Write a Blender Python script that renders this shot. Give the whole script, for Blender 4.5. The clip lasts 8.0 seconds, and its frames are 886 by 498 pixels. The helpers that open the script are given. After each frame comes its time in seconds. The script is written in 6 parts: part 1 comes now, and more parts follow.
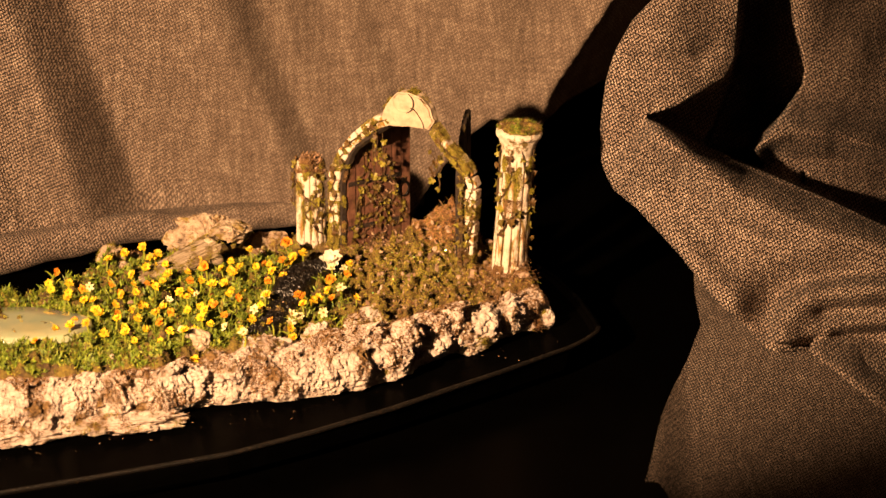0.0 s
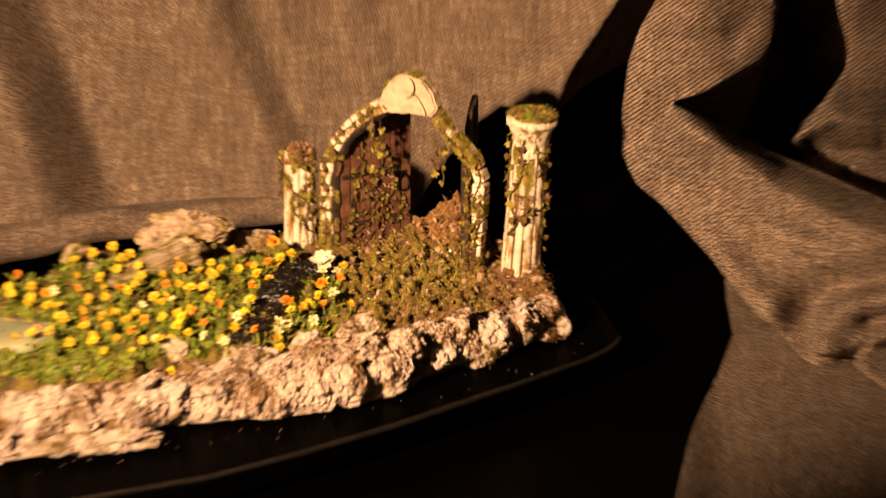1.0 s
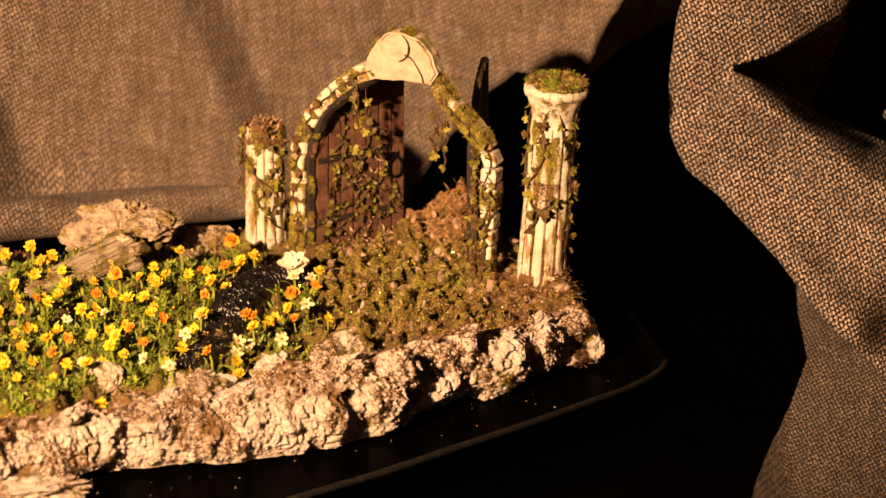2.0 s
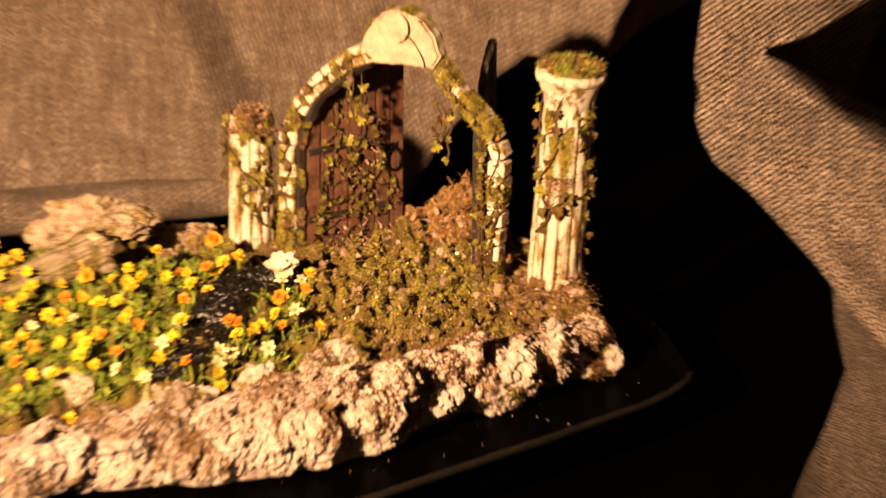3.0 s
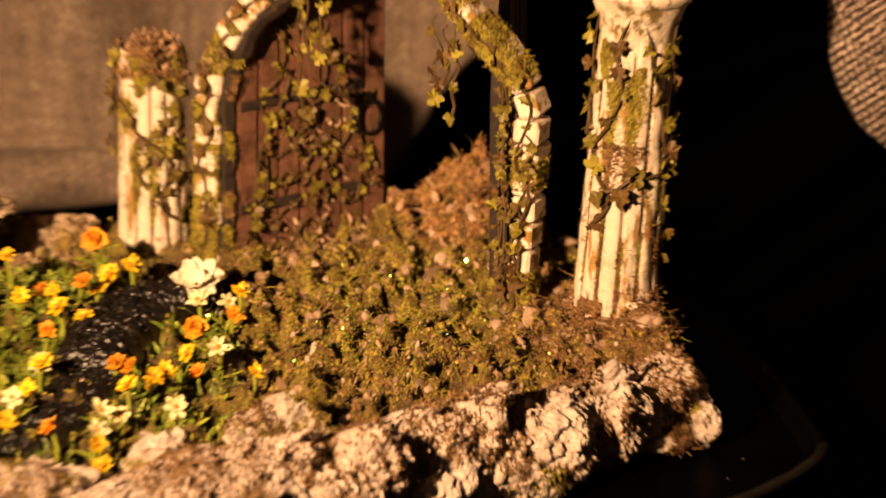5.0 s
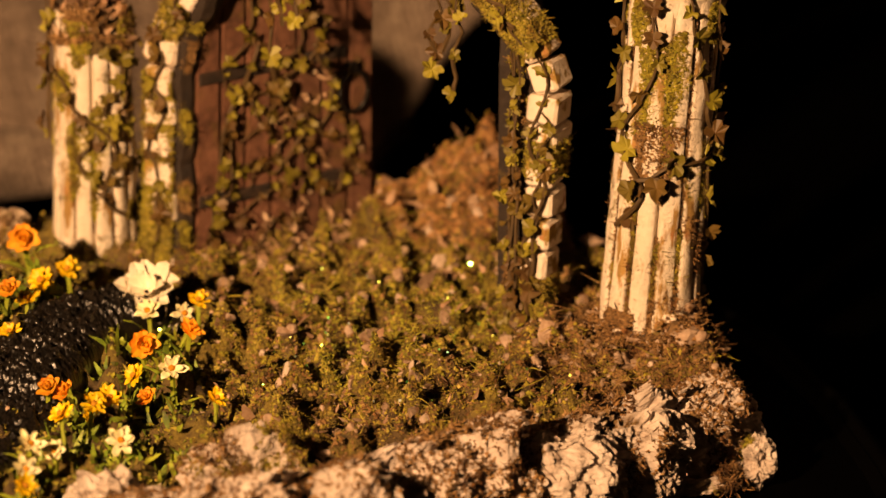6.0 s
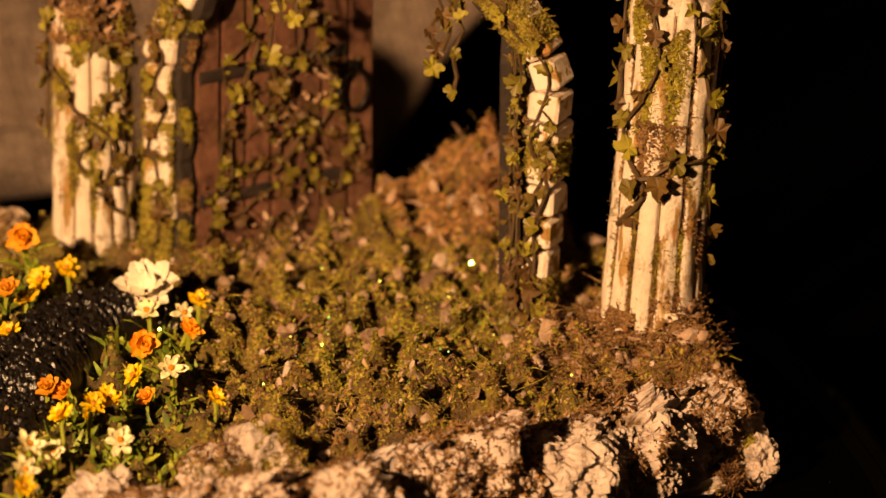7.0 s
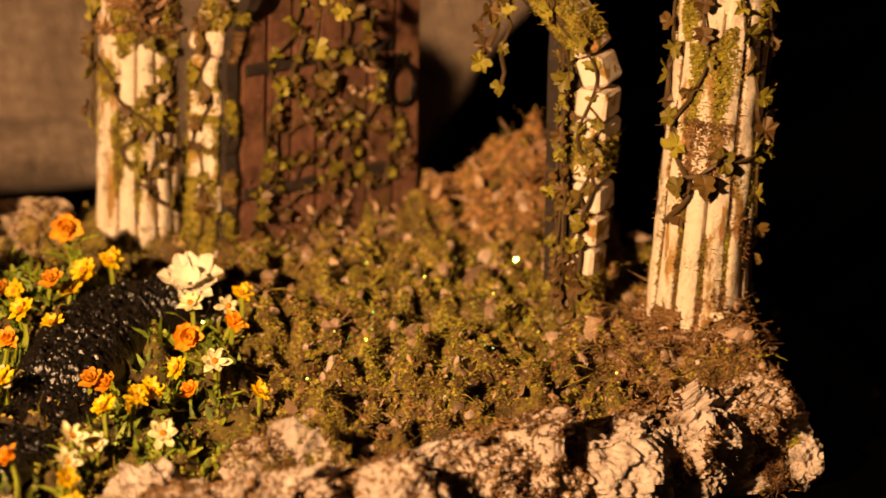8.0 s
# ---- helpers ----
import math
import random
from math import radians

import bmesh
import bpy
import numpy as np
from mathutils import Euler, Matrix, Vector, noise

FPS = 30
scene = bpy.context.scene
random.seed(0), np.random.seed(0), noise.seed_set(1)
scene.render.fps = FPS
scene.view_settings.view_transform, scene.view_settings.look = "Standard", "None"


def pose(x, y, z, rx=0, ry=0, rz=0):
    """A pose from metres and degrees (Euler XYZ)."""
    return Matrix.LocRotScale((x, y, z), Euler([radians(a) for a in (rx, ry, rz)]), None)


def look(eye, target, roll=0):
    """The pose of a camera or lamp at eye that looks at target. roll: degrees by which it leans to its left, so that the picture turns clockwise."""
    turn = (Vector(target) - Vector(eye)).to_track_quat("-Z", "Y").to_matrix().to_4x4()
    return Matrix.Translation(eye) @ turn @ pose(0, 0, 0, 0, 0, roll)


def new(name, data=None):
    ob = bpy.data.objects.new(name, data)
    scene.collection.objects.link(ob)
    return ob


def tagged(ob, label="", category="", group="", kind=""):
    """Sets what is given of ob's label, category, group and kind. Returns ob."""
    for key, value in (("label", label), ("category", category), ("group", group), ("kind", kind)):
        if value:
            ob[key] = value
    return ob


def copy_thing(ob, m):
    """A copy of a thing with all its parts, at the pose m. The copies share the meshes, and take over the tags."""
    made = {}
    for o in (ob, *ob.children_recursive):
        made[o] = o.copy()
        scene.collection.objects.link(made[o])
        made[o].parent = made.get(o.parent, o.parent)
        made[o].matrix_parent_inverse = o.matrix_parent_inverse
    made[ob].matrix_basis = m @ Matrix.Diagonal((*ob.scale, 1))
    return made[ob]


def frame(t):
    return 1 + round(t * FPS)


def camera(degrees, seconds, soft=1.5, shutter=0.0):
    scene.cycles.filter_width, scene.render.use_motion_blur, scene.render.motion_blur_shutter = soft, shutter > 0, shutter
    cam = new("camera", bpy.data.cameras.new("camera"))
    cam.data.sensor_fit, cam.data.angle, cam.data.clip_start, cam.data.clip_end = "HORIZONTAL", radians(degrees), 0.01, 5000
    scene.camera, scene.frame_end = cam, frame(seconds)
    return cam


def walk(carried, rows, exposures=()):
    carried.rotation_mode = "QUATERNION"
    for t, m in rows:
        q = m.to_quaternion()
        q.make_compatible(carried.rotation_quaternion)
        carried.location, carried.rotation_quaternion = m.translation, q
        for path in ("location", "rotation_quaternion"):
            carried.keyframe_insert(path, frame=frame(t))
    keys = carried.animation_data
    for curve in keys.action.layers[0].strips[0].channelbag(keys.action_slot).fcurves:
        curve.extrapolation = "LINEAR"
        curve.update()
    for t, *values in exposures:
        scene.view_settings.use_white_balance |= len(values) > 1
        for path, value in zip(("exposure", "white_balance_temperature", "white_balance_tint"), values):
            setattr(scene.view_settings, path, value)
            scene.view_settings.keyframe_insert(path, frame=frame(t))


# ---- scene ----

from math import sin, cos, pi, hypot

MM = 0.001          # all places below are in millimetres, built in metres

# ---- camera and its walk ----
cam = camera(3.0, 8.0, soft=1.5, shutter=1.0)
cam.data.dof.use_dof, cam.data.dof.aperture_fstop = True, 21.0
PITCH = radians(20)
AXIS_X = Vector((1, 0, 0))
AXIS_U = Vector((0, sin(PITCH), cos(PITCH)))
AXIS_F = Vector((0, cos(PITCH), -sin(PITCH)))
CENTRE = Vector((0, 0, 16))
# seconds, aside, up, distance, roll
ROWS = [
    (0.0, 0.00, 0.00, 7634.7, 0.00),
    (0.5, -0.85, 0.37, 7637.5, 0.15),
    (0.8, -1.05, 0.15, 7439.6, 0.15),
    (1.0, -1.62, 0.28, 6870.4, 0.16),
    (1.2, -1.81, 0.54, 6209.4, 0.16),
    (1.5, -1.77, 0.72, 5773.7, 0.20),
    (1.7, -1.83, 0.80, 5565.7, 0.21),
    (2.8, -2.61, 0.55, 5405.8, 0.42),
    (3.0, -2.90, 0.81, 5000.4, 0.41),
    (3.2, -3.52, 1.05, 4678.3, 0.44),
    (3.5, -3.58, 1.07, 4472.6, 0.42),
    (3.7, -3.68, 1.17, 4317.0, 0.42),
    (4.0, -3.62, 1.26, 3992.8, 0.43),
    (4.2, -3.68, 1.40, 3819.4, 0.43),
    (4.5, -3.48, 1.49, 3719.0, 0.43),
    (4.7, -3.60, 1.63, 3574.1, 0.45),
    (5.0, -3.26, 1.82, 3281.1, 0.47),
    (5.2, -3.15, 1.85, 3050.0, 0.48),
    (6.3, -3.17, 1.97, 2727.0, 0.44),
    (6.5, -3.18, 1.97, 2724.9, 0.44),
    (7.0, -3.29, 1.82, 2725.3, 0.44),
    (7.2, -3.90, 1.80, 2727.0, 0.47),
    (7.5, -6.66, 1.48, 2720.5, 0.84),
    (7.7, -8.60, 1.30, 2719.0, 1.00),
    (8.0, -10.47, 1.05, 2714.0, 1.09),
]


def station(aside, up, away, roll):
    target = CENTRE + AXIS_X * aside + AXIS_U * up
    return look((target - AXIS_F * away) * MM, target * MM, roll)


walk(cam, [(t, station(a, u, d, r)) for t, a, u, d, r in ROWS], [(0.0, 0.0, 6500, 10), (0.5, 0.0, 6500, 10), (1.5, -0.2, 6500, 10), (1.9, -0.15, 6500, 10), (2.8, 0.14, 6500, 10), (3.4, 0.02, 6500, 10), (4.0, 0.0, 6520, 10),
                                                         (5.2, -0.3, 6800, 10), (6.3, -0.66, 7100, 10), (8.0, -0.54, 7200, 10)])

# ---- light: one warm lamp beside the camera, in a dark room ----
world = bpy.data.worlds.new("world")
scene.world = world
world.use_nodes = True
world.node_tree.nodes["Background"].inputs[0].default_value = (1.0, 0.75, 0.5, 1)
world.node_tree.nodes["Background"].inputs[1].default_value = 0.002
lamp_data = bpy.data.lights.new("lamp", "SPOT")
lamp_data.energy, lamp_data.color = 208, (1.0, 0.59, 0.30)
lamp_data.shadow_soft_size, lamp_data.spot_size, lamp_data.spot_blend = 0.02, radians(31), 1.0
LAMP_AZ, LAMP_EL, LAMP_D = radians(26), radians(24.5), 1.3
lamp = new("lamp", lamp_data)
lamp.matrix_world = look((-sin(LAMP_AZ) * cos(LAMP_EL) * LAMP_D, -cos(LAMP_AZ) * cos(LAMP_EL) * LAMP_D, sin(LAMP_EL) * LAMP_D), (-0.024, 0.0, 0.052))


# ---- materials ----
def material(name, rough=0.7, metal=0.0):
    m = bpy.data.materials.new(name)
    m.use_nodes = True
    t = m.node_tree
    b = t.nodes["Principled BSDF"]
    b.inputs["Roughness"].default_value = rough
    b.inputs["Metallic"].default_value = metal
    return m, t, b


def node(t, kind, **values):
    n = t.nodes.new(kind)
    for k, v in values.items():
        n.inputs[k.replace("_", " ")].default_value = v
    return n


def ramp(t, fac, stops):
    r = t.nodes.new("ShaderNodeValToRGB")
    e = r.color_ramp.elements
    while len(e) < len(stops):
        e.new(0.5)
    for i, (p, c) in enumerate(stops):
        e[i].position, e[i].color = p, (*c, 1)
    t.links.new(fac, r.inputs[0])
    return r.outputs[0]


def mix(t, fac, a, b, mode="MIX"):
    n = t.nodes.new("ShaderNodeMix")
    n.data_type, n.blend_type = "RGBA", mode
    for s, v in ((n.inputs[0], fac), (n.inputs[6], a), (n.inputs[7], b)):
        if hasattr(v, "links"):
            t.links.new(v, s)
        else:
            s.default_value = v if isinstance(v, (int, float)) else (*v, 1)
    return n.outputs[2]


def noise_of(t, scale, detail=4, rough=0.6, coords="Object"):
    c = t.nodes.new("ShaderNodeTexCoord")
    n = node(t, "ShaderNodeTexNoise", Scale=scale, Detail=detail, Roughness=rough)
    t.links.new(c.outputs[coords], n.inputs["Vector"])
    return n.outputs["Fac"]


def bump(t, b, height, strength, distance):
    n = node(t, "ShaderNodeBump", Strength=strength, Distance=distance)
    t.links.new(height, n.inputs["Height"])
    t.links.new(n.outputs[0], b.inputs["Normal"])


def mottled(name, stops, scale, rough=0.8, patches=None, patch_scale=90, patch_edge=(0.52, 0.6), grain=None, depth=0.0006, random_tint=0.0):
    """Colour from fine noise, with patches of a second colour and a bump."""
    m, t, b = material(name, rough)
    f = noise_of(t, scale, 6, 0.65)
    col = ramp(t, f, stops)
    if patches:
        f2 = noise_of(t, patch_scale, 5, 0.65)
        k = ramp(t, f2, [(patch_edge[0], (0, 0, 0)), (patch_edge[1], (1, 1, 1))])
        f3 = noise_of(t, scale * 2.3, 3)
        col = mix(t, k, col, ramp(t, f3, patches))
    if random_tint:
        o = t.nodes.new("ShaderNodeObjectInfo")
        h = node(t, "ShaderNodeHueSaturation")
        mm = t.nodes.new("ShaderNodeMapRange")
        mm.inputs[3].default_value, mm.inputs[4].default_value = 1 - random_tint, 1 + random_tint
        t.links.new(o.outputs["Random"], mm.inputs[0])
        t.links.new(mm.outputs[0], h.inputs["Value"])
        t.links.new(col, h.inputs["Color"])
        col = h.outputs[0]
    t.links.new(col, b.inputs["Base Color"])
    bump(t, b, noise_of(t, grain or scale * 1.5, 7, 0.7), 0.7, depth)
    return m


STONE = mottled("limestone", [(0.3, (0.12, 0.070, 0.045)), (0.42, (0.50, 0.405, 0.34)), (0.68, (0.72, 0.62, 0.55))], 300, 0.9,
                [(0.35, (0.10, 0.052, 0.02)), (0.65, (0.24, 0.145, 0.05))], 75, (0.56, 0.64), 520, 0.0012)
PLASTER = mottled("cream_plaster", [(0.25, (0.50, 0.38, 0.26)), (0.5, (0.74, 0.63, 0.52)), (0.75, (0.80, 0.71, 0.61))], 160, 0.75,
                  [(0.3, (0.16, 0.09, 0.02)), (0.5, (0.32, 0.20, 0.04)), (0.7, (0.36, 0.15, 0.05))], 120, (0.54, 0.58), 600, 0.0005)


def streaked_plaster():
    """Cream plaster with ochre run-off stains that follow the height."""
    m, t, b = material("stained_plaster", 0.8)
    tc = t.nodes.new("ShaderNodeTexCoord")
    mp = node(t, "ShaderNodeMapping", Scale=(330, 330, 85))
    t.links.new(tc.outputs["Object"], mp.inputs[0])
    run = node(t, "ShaderNodeTexNoise", Scale=1.0, Detail=6.0, Roughness=0.65)
    t.links.new(mp.outputs[0], run.inputs["Vector"])
    col = ramp(t, noise_of(t, 220, 6, 0.65), [(0.25, (0.50, 0.38, 0.26)), (0.45, (0.74, 0.63, 0.50)), (0.75, (0.82, 0.73, 0.61))])
    col = mix(t, ramp(t, run.outputs["Fac"], [(0.55, (0, 0, 0)), (0.61, (1, 1, 1))]), col, ramp(t, noise_of(t, 150, 4), [(0.35, (0.20, 0.105, 0.03)), (0.55, (0.40, 0.24, 0.07)), (0.7, (0.42, 0.17, 0.06))]))
    t.links.new(mix(t, ramp(t, noise_of(t, 75, 6, 0.7), [(0.56, (0, 0, 0)), (0.61, (1, 1, 1))]), col, (0.17, 0.115, 0.03)), b.inputs["Base Color"])
    bump(t, b, noise_of(t, 420, 7, 0.7), 0.9, 0.0009)
    return m


STREAKED = streaked_plaster()
CARVED = mottled("carved_stone", [(0.25, (0.40, 0.29, 0.20)), (0.6, (0.60, 0.47, 0.34))], 260, 0.85, [(0.4, (0.20, 0.16, 0.03)), (0.6, (0.30, 0.26, 0.05))], 90, (0.64, 0.68), 500, 0.0003)
WOOD = mottled("stained_wood", [(0.3, (0.048, 0.020, 0.012)), (0.5, (0.145, 0.064, 0.039)), (0.8, (0.235, 0.112, 0.070))], 300, 0.6,
               [(0.4, (0.07, 0.034, 0.012)), (0.6, (0.14, 0.085, 0.025))], 120, (0.54, 0.66), 700, 0.0005, 0.22)
# mossy wood with the shade under the arch put into its near-black colour
SHADED_WOOD = mottled("dark_wood", [(0.3, (0.010, 0.005, 0.003)), (0.7, (0.030, 0.016, 0.008))], 300, 0.75, [(0.4, (0.07, 0.042, 0.010)), (0.6, (0.12, 0.085, 0.017))], 150, (0.57, 0.65))
SOIL = mottled("soil", [(0.3, (0.03, 0.018, 0.007)), (0.55, (0.10, 0.062, 0.022)), (0.75, (0.24, 0.16, 0.08))], 330, 0.95,
               [(0.35, (0.10, 0.066, 0.014)), (0.65, (0.22, 0.16, 0.028))], 80, (0.44, 0.56), 500, 0.0015)


def plain(name, colour, rough, metal=0.0, scale=300, amount=0.25):
    m, t, b = material(name, rough, metal)
    f = noise_of(t, scale, 4)
    lo = tuple(c * (1 - amount) for c in colour)
    hi = tuple(min(1, c * (1 + amount)) for c in colour)
    t.links.new(ramp(t, f, [(0.3, lo), (0.7, hi)]), b.inputs["Base Color"])
    bump(t, b, f, 0.3, 0.0003)
    return m


IRON = plain("black_iron", (0.012, 0.010, 0.009), 0.5, 0.6)
RUST = mottled("rusty_iron", [(0.35, (0.012, 0.008, 0.006)), (0.6, (0.028, 0.015, 0.009)), (0.8, (0.06, 0.028, 0.012))], 500, 0.8)
LACQUER = plain("black_lacquer", (0.0010, 0.0009, 0.0008), 0.3, 0, 60)
LACQUER.node_tree.nodes["Principled BSDF"].inputs["Specular IOR Level"].default_value = 0.12
# dust specks, and the front rim's lit edge put into a paler colour
DUSTY_LIT = mottled("dusty_lacquer", [(0.45, (0.003, 0.0025, 0.002)), (0.6, (0.012, 0.008, 0.005)), (0.75, (0.085, 0.056, 0.036))], 700, 0.5, None)
TABLE = plain("black_table", (0.0007, 0.0006, 0.0005), 0.3, 0, 40)
for black in (TABLE, LACQUER):
    black.node_tree.nodes["Principled BSDF"].inputs["Specular IOR Level"].default_value = 0.12
    black.node_tree.nodes["Principled BSDF"].inputs["IOR"].default_value = 1.06
ROOM = plain("dark_wall_paint", (0.05, 0.04, 0.03), 0.9, 0, 3)


def cloth_material():
    m, t, b = material("brown_woven_cloth", 0.9)
    uv = t.nodes.new("ShaderNodeUVMap")
    uv.uv_map = "weave"
    sep = t.nodes.new("ShaderNodeSeparateXYZ")
    t.links.new(uv.outputs[0], sep.inputs[0])

    def waves(direction, scale, distortion):
        mp = node(t, "ShaderNodeMapping", Rotation=(0, 0, direction))
        t.links.new(uv.outputs[0], mp.inputs[0])
        w = node(t, "ShaderNodeTexWave", Scale=scale, Distortion=distortion, Detail=2.0)
        w.inputs["Detail Scale"].default_value = 2.0
        t.links.new(mp.outputs[0], w.inputs[0])
        return w.outputs["Fac"]

    twill = waves(0.95, 200, 1.3)
    weft = waves(-0.30, 250, 1.6)
    speck = node(t, "ShaderNodeMapping", Scale=(1150, 950, 1), Rotation=(0, 0, 0.3))
    t.links.new(uv.outputs[0], speck.inputs[0])
    grain = node(t, "ShaderNodeTexNoise", Scale=1.0, Detail=3.0, Roughness=0.75)
    t.links.new(speck.outputs[0], grain.inputs["Vector"])
    fleck = ramp(t, grain.outputs["Fac"], [(0.40, (0.0, 0.0, 0.0)), (0.58, (1, 1, 1))])
    weave = mix(t, 0.45, mix(t, 1.0, twill, weft, "MULTIPLY"), fleck)
    # slubs: long streaks along the hang of the cloth
    st = node(t, "ShaderNodeMapping", Scale=(380, 75, 1))
    t.links.new(uv.outputs[0], st.inputs[0])
    slub = node(t, "ShaderNodeTexNoise", Scale=1.0, Detail=4.0, Roughness=0.7)
    t.links.new(st.outputs[0], slub.inputs["Vector"])
    # fainter slubs along the weft
    sw = node(t, "ShaderNodeMapping", Scale=(90, 520, 1), Rotation=(0, 0, 0.12))
    t.links.new(uv.outputs[0], sw.inputs[0])
    pick = node(t, "ShaderNodeTexNoise", Scale=1.0, Detail=3.0, Roughness=0.7)
    t.links.new(sw.outputs[0], pick.inputs["Vector"])
    thread = mix(t, 0.38, slub.outputs["Color"], pick.outputs["Color"])
    tone = t.nodes.new("ShaderNodeRGBToBW")
    t.links.new(thread, tone.inputs[0])
    base = ramp(t, tone.outputs[0], [(0.34, (0.080, 0.053, 0.037)), (0.5, (0.175, 0.124, 0.090)), (0.66, (0.32, 0.247, 0.184))])
    dark = mix(t, 1.0, base, (0.06, 0.045, 0.035), "MULTIPLY")
    fac = ramp(t, weave, [(0.38, (0, 0, 0)), (0.54, (1, 1, 1))])
    # the weave fades to plain streaks mid-back, standing in for soft focus
    off_middle = node(t, "ShaderNodeVectorMath")
    off_middle.operation = "DISTANCE"
    off_middle.inputs[1].default_value = (-0.005, 0.13, 0)
    t.links.new(uv.outputs[0], off_middle.inputs[0])
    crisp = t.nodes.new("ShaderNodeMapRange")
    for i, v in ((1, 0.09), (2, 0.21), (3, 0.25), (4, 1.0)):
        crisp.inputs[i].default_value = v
    t.links.new(off_middle.outputs["Value"], crisp.inputs[0])
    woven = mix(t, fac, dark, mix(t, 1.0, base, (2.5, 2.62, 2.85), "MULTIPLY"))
    streaks_only = mix(t, 1.0, base, (0.68, 0.68, 0.68), "MULTIPLY")
    t.links.new(mix(t, crisp.outputs[0], streaks_only, woven), b.inputs["Base Color"])
    b.inputs["Sheen Weight"].default_value = 0.02
    flat_weave = t.nodes.new("ShaderNodeMath")
    flat_weave.operation = "MULTIPLY"
    t.links.new(weave, flat_weave.inputs[0]), t.links.new(crisp.outputs[0], flat_weave.inputs[1])
    bump(t, b, flat_weave.outputs[0], 0.8, 0.0006)
    return m


CLOTH = cloth_material()


# ---- builders ----
def part(name, bm, mat, parent=None, label="", smooth=False):
    """Links a bmesh, built in millimetres, as one mesh object."""
    bmesh.ops.scale(bm, vec=(MM, MM, MM), verts=bm.verts)
    me = bpy.data.meshes.new(name)
    bm.to_mesh(me)
    bm.free()
    me.materials.append(mat)
    if smooth:
        for p in me.polygons:
            p.use_smooth = True
    ob = new(name, me)
    ob.parent = parent
    if label:
        ob["label"] = label
    return ob


def from_grid(name, pts, mat, parent=None, uvs=None, smooth=True, gap=None):
    """A sheet from a numpy array rows x columns x 3, in millimetres."""
    r, c = pts.shape[:2]
    idx = np.arange(r * c).reshape(r, c)
    faces = np.stack([idx[:-1, :-1], idx[:-1, 1:], idx[1:, 1:], idx[1:, :-1]], -1).reshape(-1, 4)
    if gap is not None:
        faces = faces[~gap.reshape(-1)[faces].any(1)]
    me = bpy.data.meshes.new(name)
    me.from_pydata((pts.reshape(-1, 3) * MM).tolist(), [], faces.tolist())
    if uvs is not None:
        layer = me.uv_layers.new(name="weave")
        layer.data.foreach_set("uv", (uvs.reshape(-1, 2) * MM)[faces.reshape(-1)].reshape(-1))
    me.materials.append(mat)
    if smooth:
        me.polygons.foreach_set("use_smooth", [True] * len(me.polygons))
    ob = new(name, me)
    ob.parent = parent
    return ob


def thing(name, at, label, category, group="", kind=""):
    ob = new(name)
    ob.location = Vector(at) * MM
    ob.empty_display_size = 0.005
    return tagged(ob, label, category, group, kind)


def box(bm, lo, hi, bevel=0.0, m=None):
    v = bmesh.ops.create_cube(bm, size=1)["verts"]
    for a in v:
        a.co = Vector([(lo[i] + hi[i]) / 2 + a.co[i] * (hi[i] - lo[i]) for i in range(3)])
    if bevel:
        es = list({e for a in v for e in a.link_edges})
        r = bmesh.ops.bevel(bm, geom=es, offset=bevel, segments=1, affect="EDGES")
        v = list({x for f in r["faces"] for x in f.verts} | {a for a in v if a.is_valid})
    if m is not None:
        bmesh.ops.transform(bm, matrix=m, verts=v)
    return v


def roughen(bm, amount, scale, seed=0.0, verts=None):
    for v in verts or bm.verts:
        p = v.co * scale + Vector((seed, seed * 1.7, -seed))
        v.co += noise.noise_vector(p) * amount


def tube(bm, pts, radii, sides=6, cap=True):
    """A swept tube through pts."""
    rings = []
    up = Vector((0.3, 0.2, 0.93))
    for i, p in enumerate(pts):
        d = (pts[min(i + 1, len(pts) - 1)] - pts[max(i - 1, 0)]).normalized()
        a = d.cross(up)
        a = a.normalized() if a.length > 1e-4 else Vector((1, 0, 0))
        b2 = d.cross(a).normalized()
        r = radii[i] if isinstance(radii, (list, tuple)) else radii
        rings.append([bm.verts.new(p + (a * cos(2 * pi * k / sides) + b2 * sin(2 * pi * k / sides)) * r) for k in range(sides)])
    for q, w in zip(rings, rings[1:]):
        for k in range(sides):
            bm.faces.new((q[k], q[(k + 1) % sides], w[(k + 1) % sides], w[k]))
    if cap:
        bm.faces.new(rings[0][::-1]), bm.faces.new(rings[-1])


def smoothstep(a, b, x):
    u = np.clip((x - a) / (b - a), 0, 1)
    return u * u * (3 - 2 * u)


# ---- room, table ----
def room():
    for nm, lo, hi in (("floor", (-2500, -8500, -800), (2500, 1500, -764)), ("ceiling", (-2500, -8500, 2840), (2500, 1500, 2880)),
                       ("wall_north", (-2500, 1500, -764), (2500, 1540, 2840)), ("wall_south", (-2500, -8540, -764), (2500, -8500, 2840)),
                       ("wall_west", (-2540, -8500, -764), (-2500, 1500, 2840)), ("wall_east", (2500, -8500, -764), (2540, 1500, 2840))):
        bm = bmesh.new()
        box(bm, lo, hi)
        tagged(part(nm, bm, ROOM), "plain dark room surface in deep shade", "wall" if "wall" in nm else nm, kind="structure")


room()

table = thing("table", (0, 0, -764), "black glossy tabletop under the miniature scene", "table")
bm = bmesh.new()
box(bm, (-600, -420, 724), (600, 420, 749.5), 2)
part("tabletop", bm, TABLE, table)
for sx in (-560, 560):
    for sy in (-380, 380):
        bm = bmesh.new()
        box(bm, (sx - 25, sy - 25, 0), (sx + 25, sy + 25, 724), 2)
        part("leg", bm, TABLE, table)


